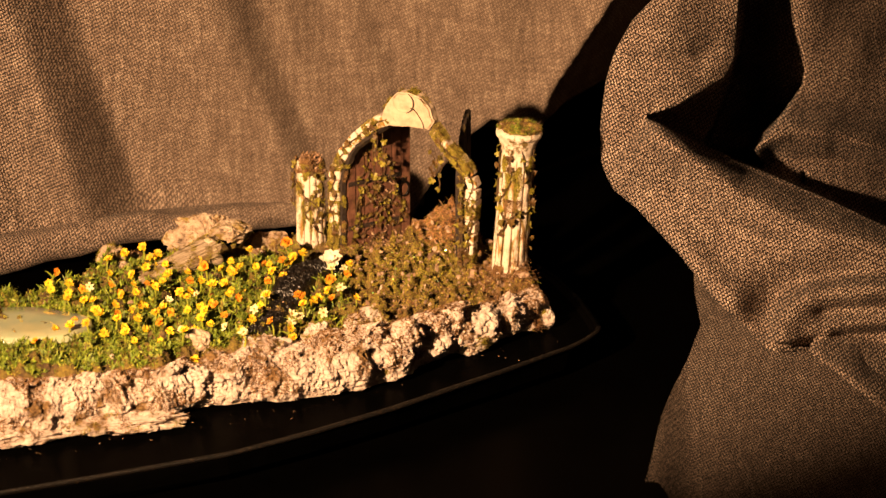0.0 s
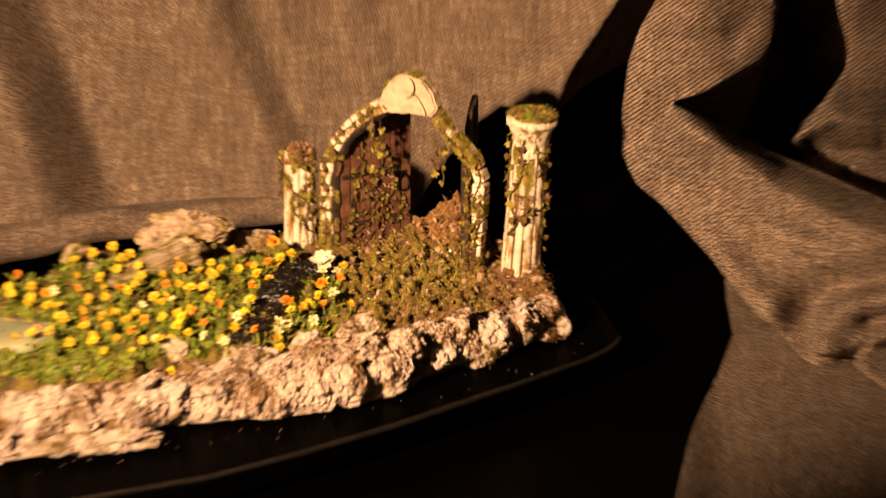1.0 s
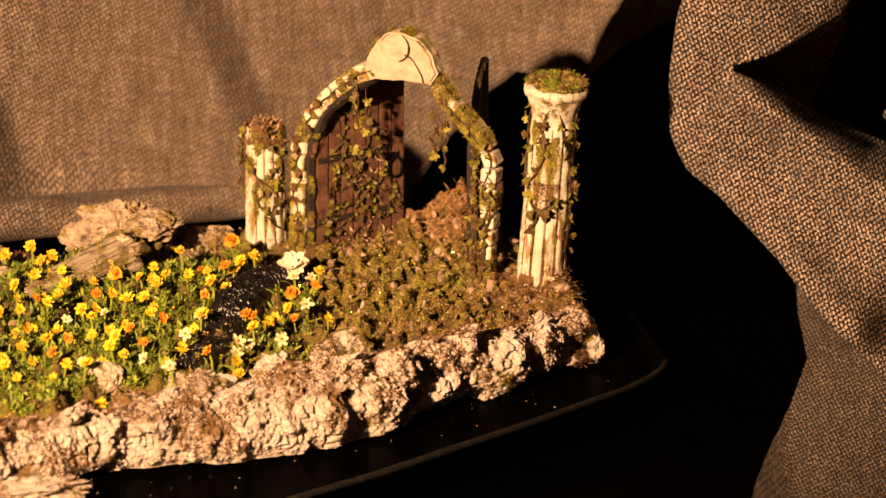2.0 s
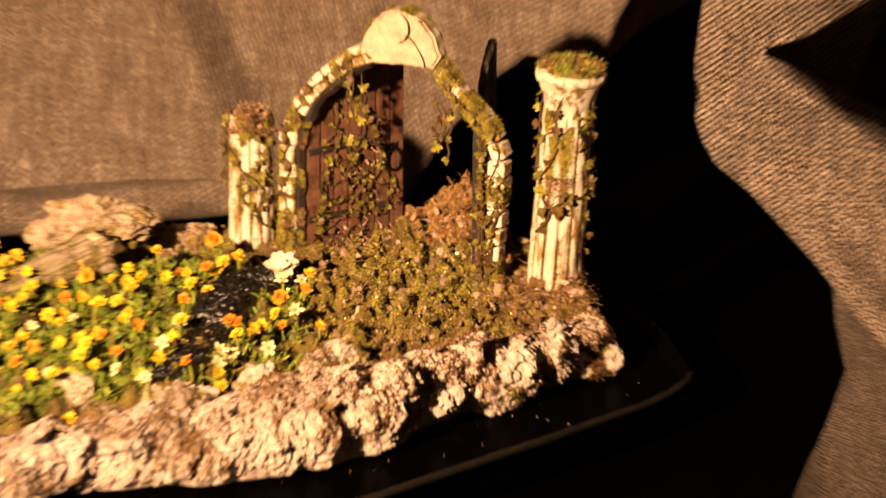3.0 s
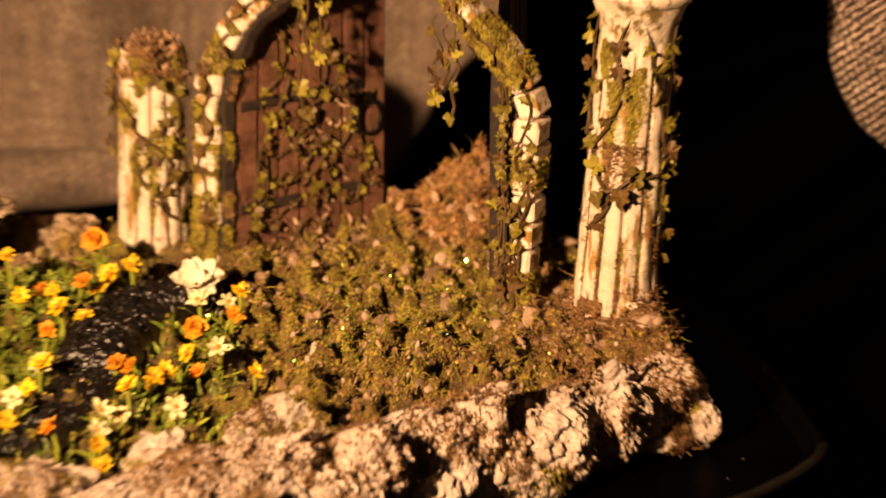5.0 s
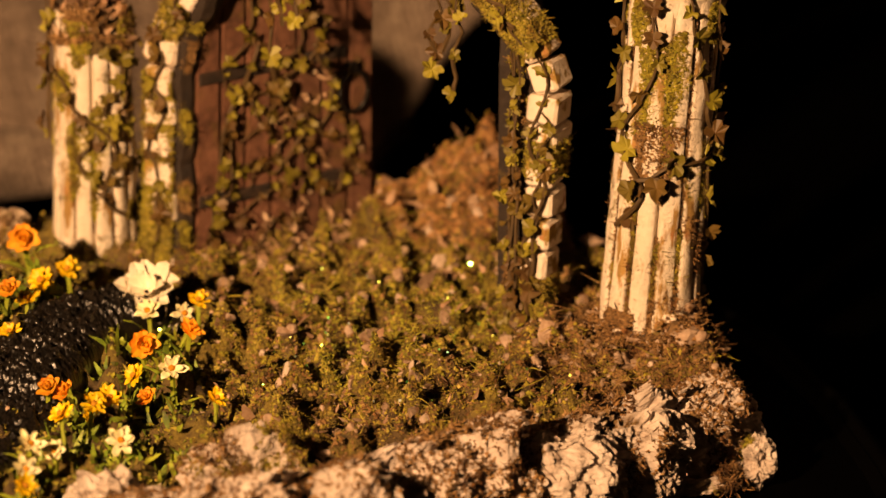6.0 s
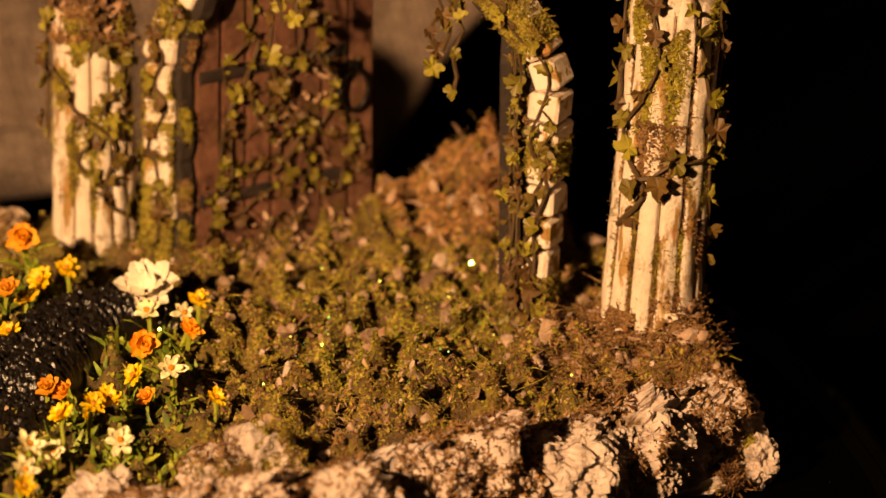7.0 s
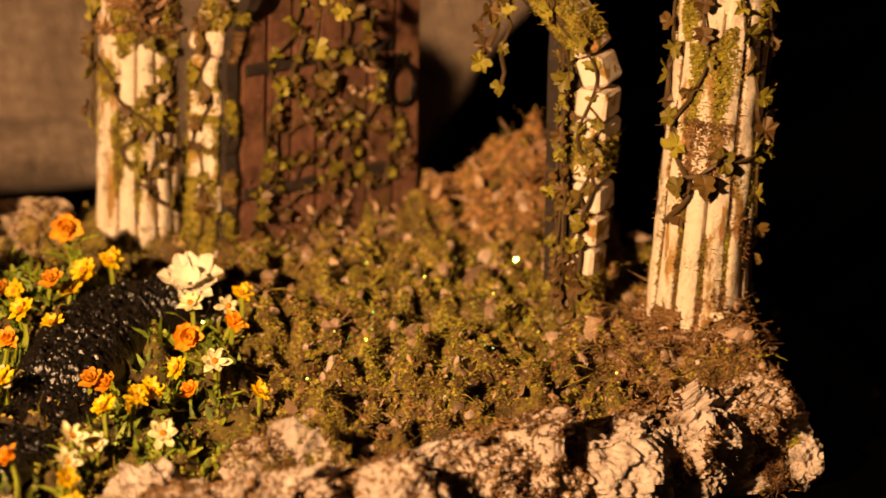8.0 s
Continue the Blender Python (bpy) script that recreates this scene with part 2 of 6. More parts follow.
# ---- draped cloth ----
def polyline_distance(px, py, pts):
    """Distance to a polyline, the side (left +), and the share of its length."""
    best = np.full(px.shape, 1e9)
    side = np.zeros(px.shape)
    along = np.zeros(px.shape)
    n = len(pts) - 1
    for i in range(n):
        (ax, ay), (bx, by) = pts[i], pts[i + 1]
        dx, dy = bx - ax, by - ay
        u = np.clip(((px - ax) * dx + (py - ay) * dy) / (dx * dx + dy * dy), 0, 1)
        qx, qy = px - ax - u * dx, py - ay - u * dy
        d = np.hypot(qx, qy)
        m = d < best
        best = np.where(m, d, best)
        side = np.where(m, np.sign(dx * qy - dy * qx), side)
        along = np.where(m, (i + u) / n, along)
    return best, side, along


def ridge(px, ps, pts, height, left, right, fade=0.0):
    d, side, along = polyline_distance(px, ps, pts)
    w = np.where(side > 0, left, right)
    f = np.exp(-(d / w) ** 2) * height
    if fade:
        f *= smoothstep(0, fade, along) * smoothstep(0, fade, 1 - along)
    return f


def drape():
    rows_floor = np.linspace(-360, 70, 220)
    s = np.concatenate([rows_floor, np.linspace(71.5, 109, 26), np.linspace(110.5, 430, 200)])
    # the edge on the table follows the border of the shadow beside the tray
    edge_y = [-360, -314, -238, -146, -100, -30, 20, 58, 60, 62, 64]
    edge_x = [88, 92, 97, 103.5, 107.5, 116, 114, 114, 60, -60, -330]
    xe = np.where(s < 64, np.interp(s, edge_y, edge_x), -330)
    u = np.linspace(0, 1, 420)
    X = xe[:, None] + u[None, :] * (340 - xe[:, None])
    S = np.repeat(s[:, None], len(u), 1)
    th = np.clip((S - 70) / 25, 0, pi / 2)
    Y = np.where(S < 70, S, 70 + 25 * np.sin(th))
    # it slopes down a little towards the back
    Z = np.where(S < 70, -13.5 + 0.07 * np.maximum(0, 30 - S), 11.5 - 25 * np.cos(th)) + np.maximum(0, S - 109.27)
    NY, NZ = -np.sin(th), np.cos(th)
    wall = smoothstep(60, 130, S)
    h = np.zeros_like(X)
    # soft hanging folds on the back
    left = smoothstep(60, -20, X)
    far_left = smoothstep(-60, -130, X)
    h += wall * left * (1.5 * np.sin((X + 0.42 * S) / 12.5 + 0.5 * np.sin(S / 50)) + 0.9 * np.sin((X + 0.30 * S) / 5.4 + 1.2 * np.sin(S / 40)))
    h += wall * far_left * 1.6 * np.sin((X + 0.55 * S) / 7.5 + 1.0)
    h += wall * 1.5 * np.sin((X - 0.6 * S) / 23.0)
    # shallow uneven creases down the hang of the cloth
    hang = X + 0.22 * S + 5 * np.sin(S / 37.0)
    h += wall * (1.3 * np.sin(hang / 8.3) * (0.6 + 0.4 * np.sin(S / 29.0 + X / 51.0)) + 0.7 * np.sin(hang / 4.7 + 1.9 * np.sin(S / 23.0)))
    # broad slanting pleats on the left: knots across, height of the pleat
    across = X + 0.33 * (S - 206)
    knots = np.interp(across, [-330, -250, -222, -197, -192, -172, -150, -106, -98, -86, -37, 0, 40], [0, 4, -8, 12, 10, -22, -18, 13, 12, -3, -17, -6, 0])
    ker = np.hanning(7) / np.hanning(7).sum()
    knots = np.apply_along_axis(lambda r: np.convolve(np.pad(r, 3, "edge"), ker, "valid"), 1, knots)
    h += 0.8 * knots * wall * left
    # roll of cloth at the foot of the back, hollow beneath
    # the valley, slanted back for shade, then the heavy fold standing out of it
    dv, sv, _ = polyline_distance(X, S, FOLD_VALLEY)
    sdv = np.where(sv > 0, dv, -dv)
    inn = smoothstep(-2, 12, sdv) * smoothstep(58, 78, S)
    Y = Y + (8 + 66 * np.clip(sdv / 36, 0, 3.0)) * inn
    h += 6 * np.exp(-(sdv / 14) ** 2) * (sdv < 0) * smoothstep(100, 150, S)
    # cloth pushed back right of the arch, so it darkens like the shadow there
    shade_top = np.interp(X, [-24, -15, -7, -1, 6, 12, 22, 60, 100], [86, 97, 106, 114, 122, 132, 141, 141, 141])
    Y = Y + 70 * smoothstep(0, 7, shade_top - S) * smoothstep(-22, -10, X) * smoothstep(110, 92, X)
    # the cloth hangs nearer towards its left end
    Y = Y - 42 * smoothstep(-50, -230, X) * smoothstep(64, 75, S)
    pts = np.stack([X, Y + NY * h, np.maximum(Z + NZ * h, -13.5)], -1)
    uv = np.stack([X, np.where(S < 70, 70 + (S - 70) * 0.42, S)], -1)
    # cloth cut away behind the column; the black gap stands for shade
    hollow = (X < -34) & (S < np.interp(X, *np.array(ROLL_TOP).T))
    cut_for_shade = (X > -8) & (X < 104) & (S > 46) & (S < np.minimum(112, shade_top - 12))
    gap = hollow | cut_for_shade | (S > 58) & (S < 70) & (X < 126) | (X > 36) & (X < 122) & (S > 58) & (S < 95)
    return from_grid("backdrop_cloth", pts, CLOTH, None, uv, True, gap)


def region(px, ps, poly, soft):
    """1 inside a polygon, 0 outside, with a soft border."""
    ring = poly + poly[:1]
    d, _, _ = polyline_distance(px, ps, ring)
    inside = np.zeros(px.shape, bool)
    for (ax, ay), (bx, by) in zip(ring, ring[1:]):
        inside ^= ((ay > ps) != (by > ps)) & (px < ax + (ps - ay) * (bx - ax) / (by - ay if by != ay else 1e-9))
    return smoothstep(-soft, soft, np.where(inside, d, -d))


FOLD_ROLL = [(-330, 44, -26, 10), (-220, 46, -11, 10), (-205, 48, -6, 9.5), (-184, 53, -1.9, 8), (-163, 59, 0.6, 7), (-137, 68, 1.6, 6.6), (-105, 78, 1.2, 6), (-69, 88, 0.5, 5.5), (-37, 92, 1.6, 4)]
ROLL_TOP = [(-330, 86), (-205, 94), (-184, 96), (-137, 97), (-69, 95), (-34, 94)]
FOLD_VALLEY = [(130, 275), (95, 227), (84, 213), (78, 202), (64, 178), (50, 156), (42, 131), (40, 82)]
HEM = [(123.9, 150.7), (113.7, 135.4), (103.5, 122.7), (94.4, 112.5), (85.4, 103.5), (77.5, 89.5), (73.4, 76.8), (70.9, 56.4), (71.4, 38.5), (76.5, 27.0), (87, 18.5), (106, -2.3), (121.5, -22.7), (136.8, -35.8), (144.5, -44.4), (150, -46.5), (157.1, -44.2), (164, -46.5), (178, -57.5), (200, -76.5), (224, -98)]
HEM_PIT = [(92.9, 59.5), (106.2, 63.6), (127.9, 76.3), (134.3, 88.3), (136.8, 102.4), (138.1, 150), (176, 150), (168, 97.3), (163, 74.3), (154, 60.7), (145, 50), (140, 45.1), (144, 36.9), (119.0, 46.5), (103.1, 54.6)]
HEM_BEHIND = [(138.1, 160), (270, 160), (270, -20), (234, -2.4), (200.2, 11.4), (170.0, 25.2), (144.5, 36.2), (119.0, 46.5), (131.7, 74.3)]
HEM_SWATH = [(88, 56), (103, 44), (131.6, 25), (162.2, 10), (199.9, -3), (234, -14)]
HEM_CREST = [(95, 55), (116.4, 41), (141.9, 29.8), (167.5, 18.5), (200.2, 4.5), (234, -10)]
HEM_FURROW = [(88, 52), (92, 46), (106.2, 28.3), (129.2, 10.5), (149.6, 2.8), (172.0, 2.8)]
HEM_BELLY = [(83.2, 28.3), (106.2, 2.8), (129.2, -20.2), (139, -34)]
HEM_GROOVE = [(145.8, -43.1), (144.5, -32.9), (150.9, -21.4), (162.4, -14.3), (177.7, -11.2), (234, -8.5)]
HEM_TUBE = [(150.6, -43.0), (151.5, -32.9), (157.0, -24.0), (168, -19.0), (182.8, -17.3), (234, -17.3)]
HEM_PLEAT = [(162.4, -30.4), (177.7, -26.6), (234, -24)]
HEM_FOLDLET = [(159.8, -37.0), (175.1, -33.8), (234, -30)]
HEM_UNDER = [(156, -45.4), (162.4, -42.6), (180.2, -39.1), (234, -35)]
HEM_SLOT = [(184.1, -46.2), (208.3, -52.1), (234, -57)]
HEM_LAST = [(164, -42.5), (179, -53), (201, -72), (226, -94)]
BACK_ARC = [(136.8, 45.7), (157.3, 54.4), (177.7, 52.6), (208.3, 44.2), (234, 37)]
BACK_DIP = [(150, 40), (177.7, 40.5), (208.3, 36.0), (234, 30)]


def heavy_fold():
    """The bunched end of the cloth, lying in front of its own back. It is laid out on an easel plane
    that leans with AXIS_U: a across, b up the plane, f behind it."""
    n_u, n_w = 420, 400
    line = np.array(HEM)
    cum = np.concatenate([[0], np.cumsum(np.hypot(*np.diff(line, axis=0).T))])
    q = np.linspace(0, cum[-1], n_u)
    ga, gb = np.interp(q, cum, line[:, 0]), np.interp(q, cum, line[:, 1])
    ker = np.hanning(13) / np.hanning(13).sum()
    ga, gb = (np.convolve(np.pad(v, 6, "edge"), ker, "valid") for v in (ga, gb))
    ha, hb = np.full(n_u, 262.0), np.linspace(152, -115, n_u)
    w = np.linspace(0, 1, n_w) ** 1.5
    A = ga[:, None] + (ha - ga)[:, None] * w
    B = gb[:, None] + (hb - gb)[:, None] * w
    f_back = (5 - 0.342 * B) / 0.94
    f_lean = -60 + 0.75 * (B + 45)
    f_floor = 3.49 * B + 99.5 - 4
    k = 6.0
    f = -k * np.log(np.exp(-np.clip(f_back, -300, 300) / k) + np.exp(-np.clip(f_lean, -300, 300) / k) + np.exp(-np.clip(f_floor, -300, 300) / k))
    d, _, along = polyline_distance(A, B, HEM)
    r = np.interp(along, [0, 0.35, 0.5, 0.62, 0.75, 1], [12, 10, 9, 6, 5, 6])
    f += 1.1 * r * (1 - np.sqrt(np.clip(1 - (1 - np.clip(d / r, 0, 1)) ** 2, 0, 1)))
    f -= ridge(A, B, HEM_SWATH, 34, 9, 22, 0.1)
    f -= ridge(A, B, HEM_CREST, 9, 4, 6, 0.15)
    f -= ridge(A, B, HEM_BELLY, 10, 11, 11, 0.3)
    f -= 20 * np.exp(-((A - 106) / 22) ** 2 - ((B - 82) / 24) ** 2)
    f += ridge(A, B, [(78, 92), (95, 84), (112, 84), (130, 96)], 9, 7, 7, 0.3)
    f += ridge(A, B, HEM_FURROW, 8, 5, 6, 0.3)
    f -= ridge(A, B, HEM_TUBE, 14, 4, 12, 0.04)
    f += ridge(A, B, HEM_GROOVE, 13, 12, 4, 0.12)
    f += ridge(A, B, HEM_PLEAT, 7, 3, 3.5, 0.3)
    f -= ridge(A, B, HEM_FOLDLET, 5, 3, 3, 0.3)
    f += ridge(A, B, HEM_UNDER, 9, 2.5, 7, 0.2)
    f -= ridge(A, B, HEM_LAST, 13, 9, 5, 0.1)
    f += ridge(A, B, HEM_SLOT, 17, 6, 7, 0.25)
    calm = smoothstep(2, 16, d)
    f += calm * (0.9 * np.sin(A / 8 + B / 12) + 0.7 * np.sin(A / 5 - B / 9 + 2) + 2.0 * np.sin(A / 16 + B / 9 + 1.0))
    # the upper panel turns away to the side
    f += 0.45 * smoothstep(46, 74, B) * np.clip(A - 72, 0, 70)
    # the dark hollow, and the soft folds that hang behind the swath
    hollow = region(A, B, HEM_PIT, 1.3) * (1 - smoothstep(142, 172, A + 0.25 * (B - 60)))
    f += 95 * hollow
    behind = region(A, B, HEM_BEHIND, 1.3)
    f += behind * (30 + np.interp(A + 0.12 * (B - 60), [140, 155, 172, 190, 215, 262], [0, 6, 17, 36, 66, 122]))
    f -= behind * ridge(A, B, BACK_ARC, 14, 9, 5)
    f += behind * ridge(A, B, BACK_DIP, 9, 4, 6)
    f += behind * ridge(A, B, [(163.6, 33.4), (163.4, 25.8)], 12, 1.2, 1.2)
    # it never sinks into the cloth that it lies on
    f = np.where(B < -17, np.minimum(f, 3.49 * B + 99.5 - 1.5), f)
    pts = np.array(CENTRE)[None, None] + A[..., None] * np.array(AXIS_X) + B[..., None] * np.array(AXIS_U) + f[..., None] * np.array(AXIS_F)
    pts[..., 2] = np.maximum(pts[..., 2], -14.0)
    return from_grid("cloth_fold", pts, CLOTH, None, np.stack([A + 500, B * 1.05], -1))


def cloth_roll():
    """The foot of the back cloth, rolled up over a hollow: across, depth, height and radius along it."""
    k = np.array(FOLD_ROLL, float)
    x = np.linspace(k[0, 0], k[-1, 0], 260)
    yy, zz, rr = (np.interp(x, k[:, 0], k[:, i]) for i in (1, 2, 3))
    ker = np.hanning(25) / np.hanning(25).sum()
    yy, zz, rr = (np.convolve(np.pad(v, 12, "edge"), ker, "valid") for v in (yy, zz, rr))
    a = np.linspace(radians(150), radians(-150), 72)
    wob = 0.8 * np.sin(x[:, None] / 11 + a * 1.5) + 0.5 * np.sin(x[:, None] / 5.1 - a * 2)
    R = rr[:, None] + wob * smoothstep(radians(-40), radians(40), -np.abs(a) + radians(120))
    tuck = smoothstep(radians(80), radians(150), a)
    Y = yy[:, None] - R * np.cos(a) * 1.1 * (1 - tuck) + tuck * (97 - 42 * smoothstep(-50, -230, x) - yy)[:, None]
    Z = zz[:, None] + R * np.sin(np.minimum(a, radians(90))) - tuck * 1.5
    X = np.repeat(x[:, None], len(a), 1)
    run = np.concatenate([np.zeros((len(x), 1)), np.cumsum(np.hypot(np.diff(Y), np.diff(Z)), 1)], 1)
    return from_grid("cloth_roll", np.stack([X, Y, Z], -1), CLOTH, None, np.stack([X, 75 - run], -1))


tagged(cloth_roll(), "rolled foot of the brown woven cloth over a dark hollow", "cloth", kind="structure")
tagged(heavy_fold(), "bunched heavy fold of brown woven cloth", "cloth", kind="structure")
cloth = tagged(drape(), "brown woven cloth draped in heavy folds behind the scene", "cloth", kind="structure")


# ---- tray ----
def tray():
    t = thing("tray", (0, 0, -14.4), "glossy black oval tray carrying the miniature landscape", "tray")
    front = [(-330, -325), (-250, -293), (-193.5, -268), (-157, -251), (-95, -221), (-58, -194), (-21, -163), (3, -139.5), (28.3, -115), (44, -98.5), (58, -84.5), (65.5, -74)]
    rest = [(69.5, -66), (71, -59), (69, -48), (62, -20), (52, 8), (36, 34), (-20, 44), (-110, 30), (-200, -20), (-280, -80), (-350, -150)]
    outline = [Vector((x, y, 0)) for x, y in front + rest]
    centre = sum(outline, Vector()) / len(outline)

    def ring(bm, inset, z):
        return [bm.verts.new(p + (centre - p).normalized() * inset + Vector((0, 0, z))) for p in outline]

    def loft(bm, spec, close_last=True):
        rs = [ring(bm, *q) for q in spec]
        n = len(outline)
        for a, b in zip(rs, rs[1:]):
            for i in range(n):
                bm.faces.new((a[i], a[(i + 1) % n], b[(i + 1) % n], b[i]))
        return rs

    bm = bmesh.new()
    rs = loft(bm, [(9, 0.0), (4, 4), (1.4, 12.5), (3.2, 14.2), (5.5, 13.4)])
    bm.faces.new(rs[-1])
    bm.faces.new(rs[0][::-1])
    part("tray_body", bm, LACQUER, t)
    # one rim in two colours: front painted as catching light, back left black
    for nm, mat, first, last in (("front_rim", DUSTY_LIT, 0, 13), ("back_rim", LACQUER, 12, len(outline))):
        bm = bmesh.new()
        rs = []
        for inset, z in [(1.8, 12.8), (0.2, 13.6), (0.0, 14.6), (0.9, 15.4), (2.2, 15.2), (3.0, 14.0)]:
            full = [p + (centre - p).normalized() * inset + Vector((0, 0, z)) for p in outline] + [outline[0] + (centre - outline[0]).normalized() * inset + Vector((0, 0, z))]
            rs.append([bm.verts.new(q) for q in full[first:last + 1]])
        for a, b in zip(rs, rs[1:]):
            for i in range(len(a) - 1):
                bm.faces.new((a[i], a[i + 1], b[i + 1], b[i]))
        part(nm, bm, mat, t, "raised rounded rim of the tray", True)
    return t


tray()

# ---- landscape base ----
EDGE = [(46, -56), (40, -61), (27, -75), (12, -85), (-8, -103), (-24, -116), (-44, -131), (-74, -146), (-101, -152), (-116, -176), (-176, -204), (-240, -226),
        (-290, -200), (-270, -134), (-198, -80), (-144, -33), (-98, 8), (-62, 24), (-30, 30), (6, 32), (22, 14), (32, -12), (41, -34), (46, -48)]
HILLS = [(-93, -13, -8, 9, 9), (4, 16, 13, 15, 10), (33, -40, 4.8, 11, 8), (-59, 2, 2.5, 9, 8), (-100, -40, 3, 22, 12), (-24, 12, 2, 16, 8), (-150, -60, 5, 25, 12)]
edge_np = EDGE + EDGE[:1]


def height(x, y):
    """Height of the landscape's surface, for arrays."""
    x, y = np.asarray(x, float), np.asarray(y, float)
    h = 16 + 0.085 * np.maximum(0, -x - 60)
    for cx, cy, a, rx, ry in HILLS:
        h = h + a * np.exp(-((x - cx) / rx) ** 2 - ((y - cy) / ry) ** 2)
    return h


def rock_band(x, y):
    """1 where bare rock takes the place of soil behind the front edge, 0 elsewhere."""
    brink = np.interp(x, [-125, -112, -90, -72, -59, -45, -30, -24, -15, -5, 3, 9], [-190, -154, -136, -118, -106, -95.5, -89.5, -91, -97, -97, -95, -120])
    return smoothstep(1.5, -1.5, y - brink)


def soil():
    xs, ys = np.arange(-292, 60, 1.1), np.arange(-230, 36, 1.1)
    X, Y = np.meshgrid(xs, ys)
    d, side, _ = polyline_distance(X, Y, edge_np)
    inside = np.zeros(X.shape, bool)
    for (ax, ay), (bx, by) in zip(edge_np, edge_np[1:]):
        cross = (ay > Y) != (by > Y)
        with np.errstate(divide="ignore", invalid="ignore"):
            xi = ax + (Y - ay) * (bx - ax) / (by - ay if by != ay else 1e-9)
        inside ^= cross & (X < xi)
    d = np.where(inside, d, -d)
    n1 = np.array([[noise.fractal(Vector((x * 0.09, y * 0.09, 3)), 0.8, 2.1, 5) for x in xs] for y in ys])
    d = d + n1 * 4 - 6.5 * smoothstep(-45, -62, Y)
    n2 = np.array([[noise.noise(Vector((x * 0.19, y * 0.19, 5))) + noise.noise(Vector((x * 0.33, y * 0.33, 8))) + 0.25 * noise.noise(Vector((x * 0.75, y * 0.75, 2))) for x in xs] for y in ys])
    n1 = n1 + 1.25 * n2
    H = height(X, Y) * np.clip(d / 9, 0, 1) ** 0.45 + n1 * 3.6 * smoothstep(0, 6, d)
    H = H - 9 * rock_band(X, Y)
    keep = d > -0.5
    me = bpy.data.meshes.new("soil")
    idx = np.full(X.shape, -1)
    idx[keep] = np.arange(keep.sum())
    pts = np.stack([X, Y, np.maximum(H, -0.1)], -1)[keep] * MM
    q = np.stack([idx[:-1, :-1], idx[:-1, 1:], idx[1:, 1:], idx[1:, :-1]], -1).reshape(-1, 4)
    q = q[(q >= 0).all(1)]
    me.from_pydata(pts.tolist(), [], q.tolist())
    me.materials.append(SOIL)
    me.polygons.foreach_set("use_smooth", [True] * len(me.polygons))
    ob = new("soil", me)
    return ob


base = thing("landscape_base", (0, 0, 0), "rocky miniature landscape base covered in moss and soil", "diorama base")
soil().parent = base


def stone_mesh(bm, size, seed, rough=0.22, sub=4):
    bmesh.ops.create_icosphere(bm, subdivisions=sub, radius=1)
    sx, sy, sz = size
    for v in bm.verts:
        n = v.co.normalized()
        p = n * 1.3 + Vector((seed * 3.1, seed, -seed * 2))
        p = p + noise.noise_vector(p * 1.7) * 0.22
        f = 1 + 0.26 * noise.noise(p)
        for fr, am, crack in ((1.0, 0.9, 0.30), (2.6, 0.40, 0.12), (5.5, 0.14, 0.02)):
            c, cells = noise.voronoi(p * fr)
            gap = c[1] - c[0]
            f += rough * (am * (noise.cell(cells[0] * 7.3) - 0.5) * min(1, gap * 5) - crack * max(0.0, 1 - gap * 8))
        f += rough * (0.2 * noise.noise(p * 6) + 0.14 * noise.noise(p * 13) - 0.55 * max(0.0, noise.noise(p * 4.2) - 0.15))
        v.co = Vector((n.x * sx, n.y * sy, n.z * sz)) * f


def stone(name, at, size, seed, parent=None, turn=0, mat=None, rough=0.22, sub=4):
    bm = bmesh.new()
    stone_mesh(bm, size, seed, rough, sub)
    bmesh.ops.transform(bm, matrix=Matrix.Translation(at) @ Matrix.Rotation(radians(turn), 4, "Z"), verts=bm.verts)
    return part(name, bm, mat or STONE, parent)


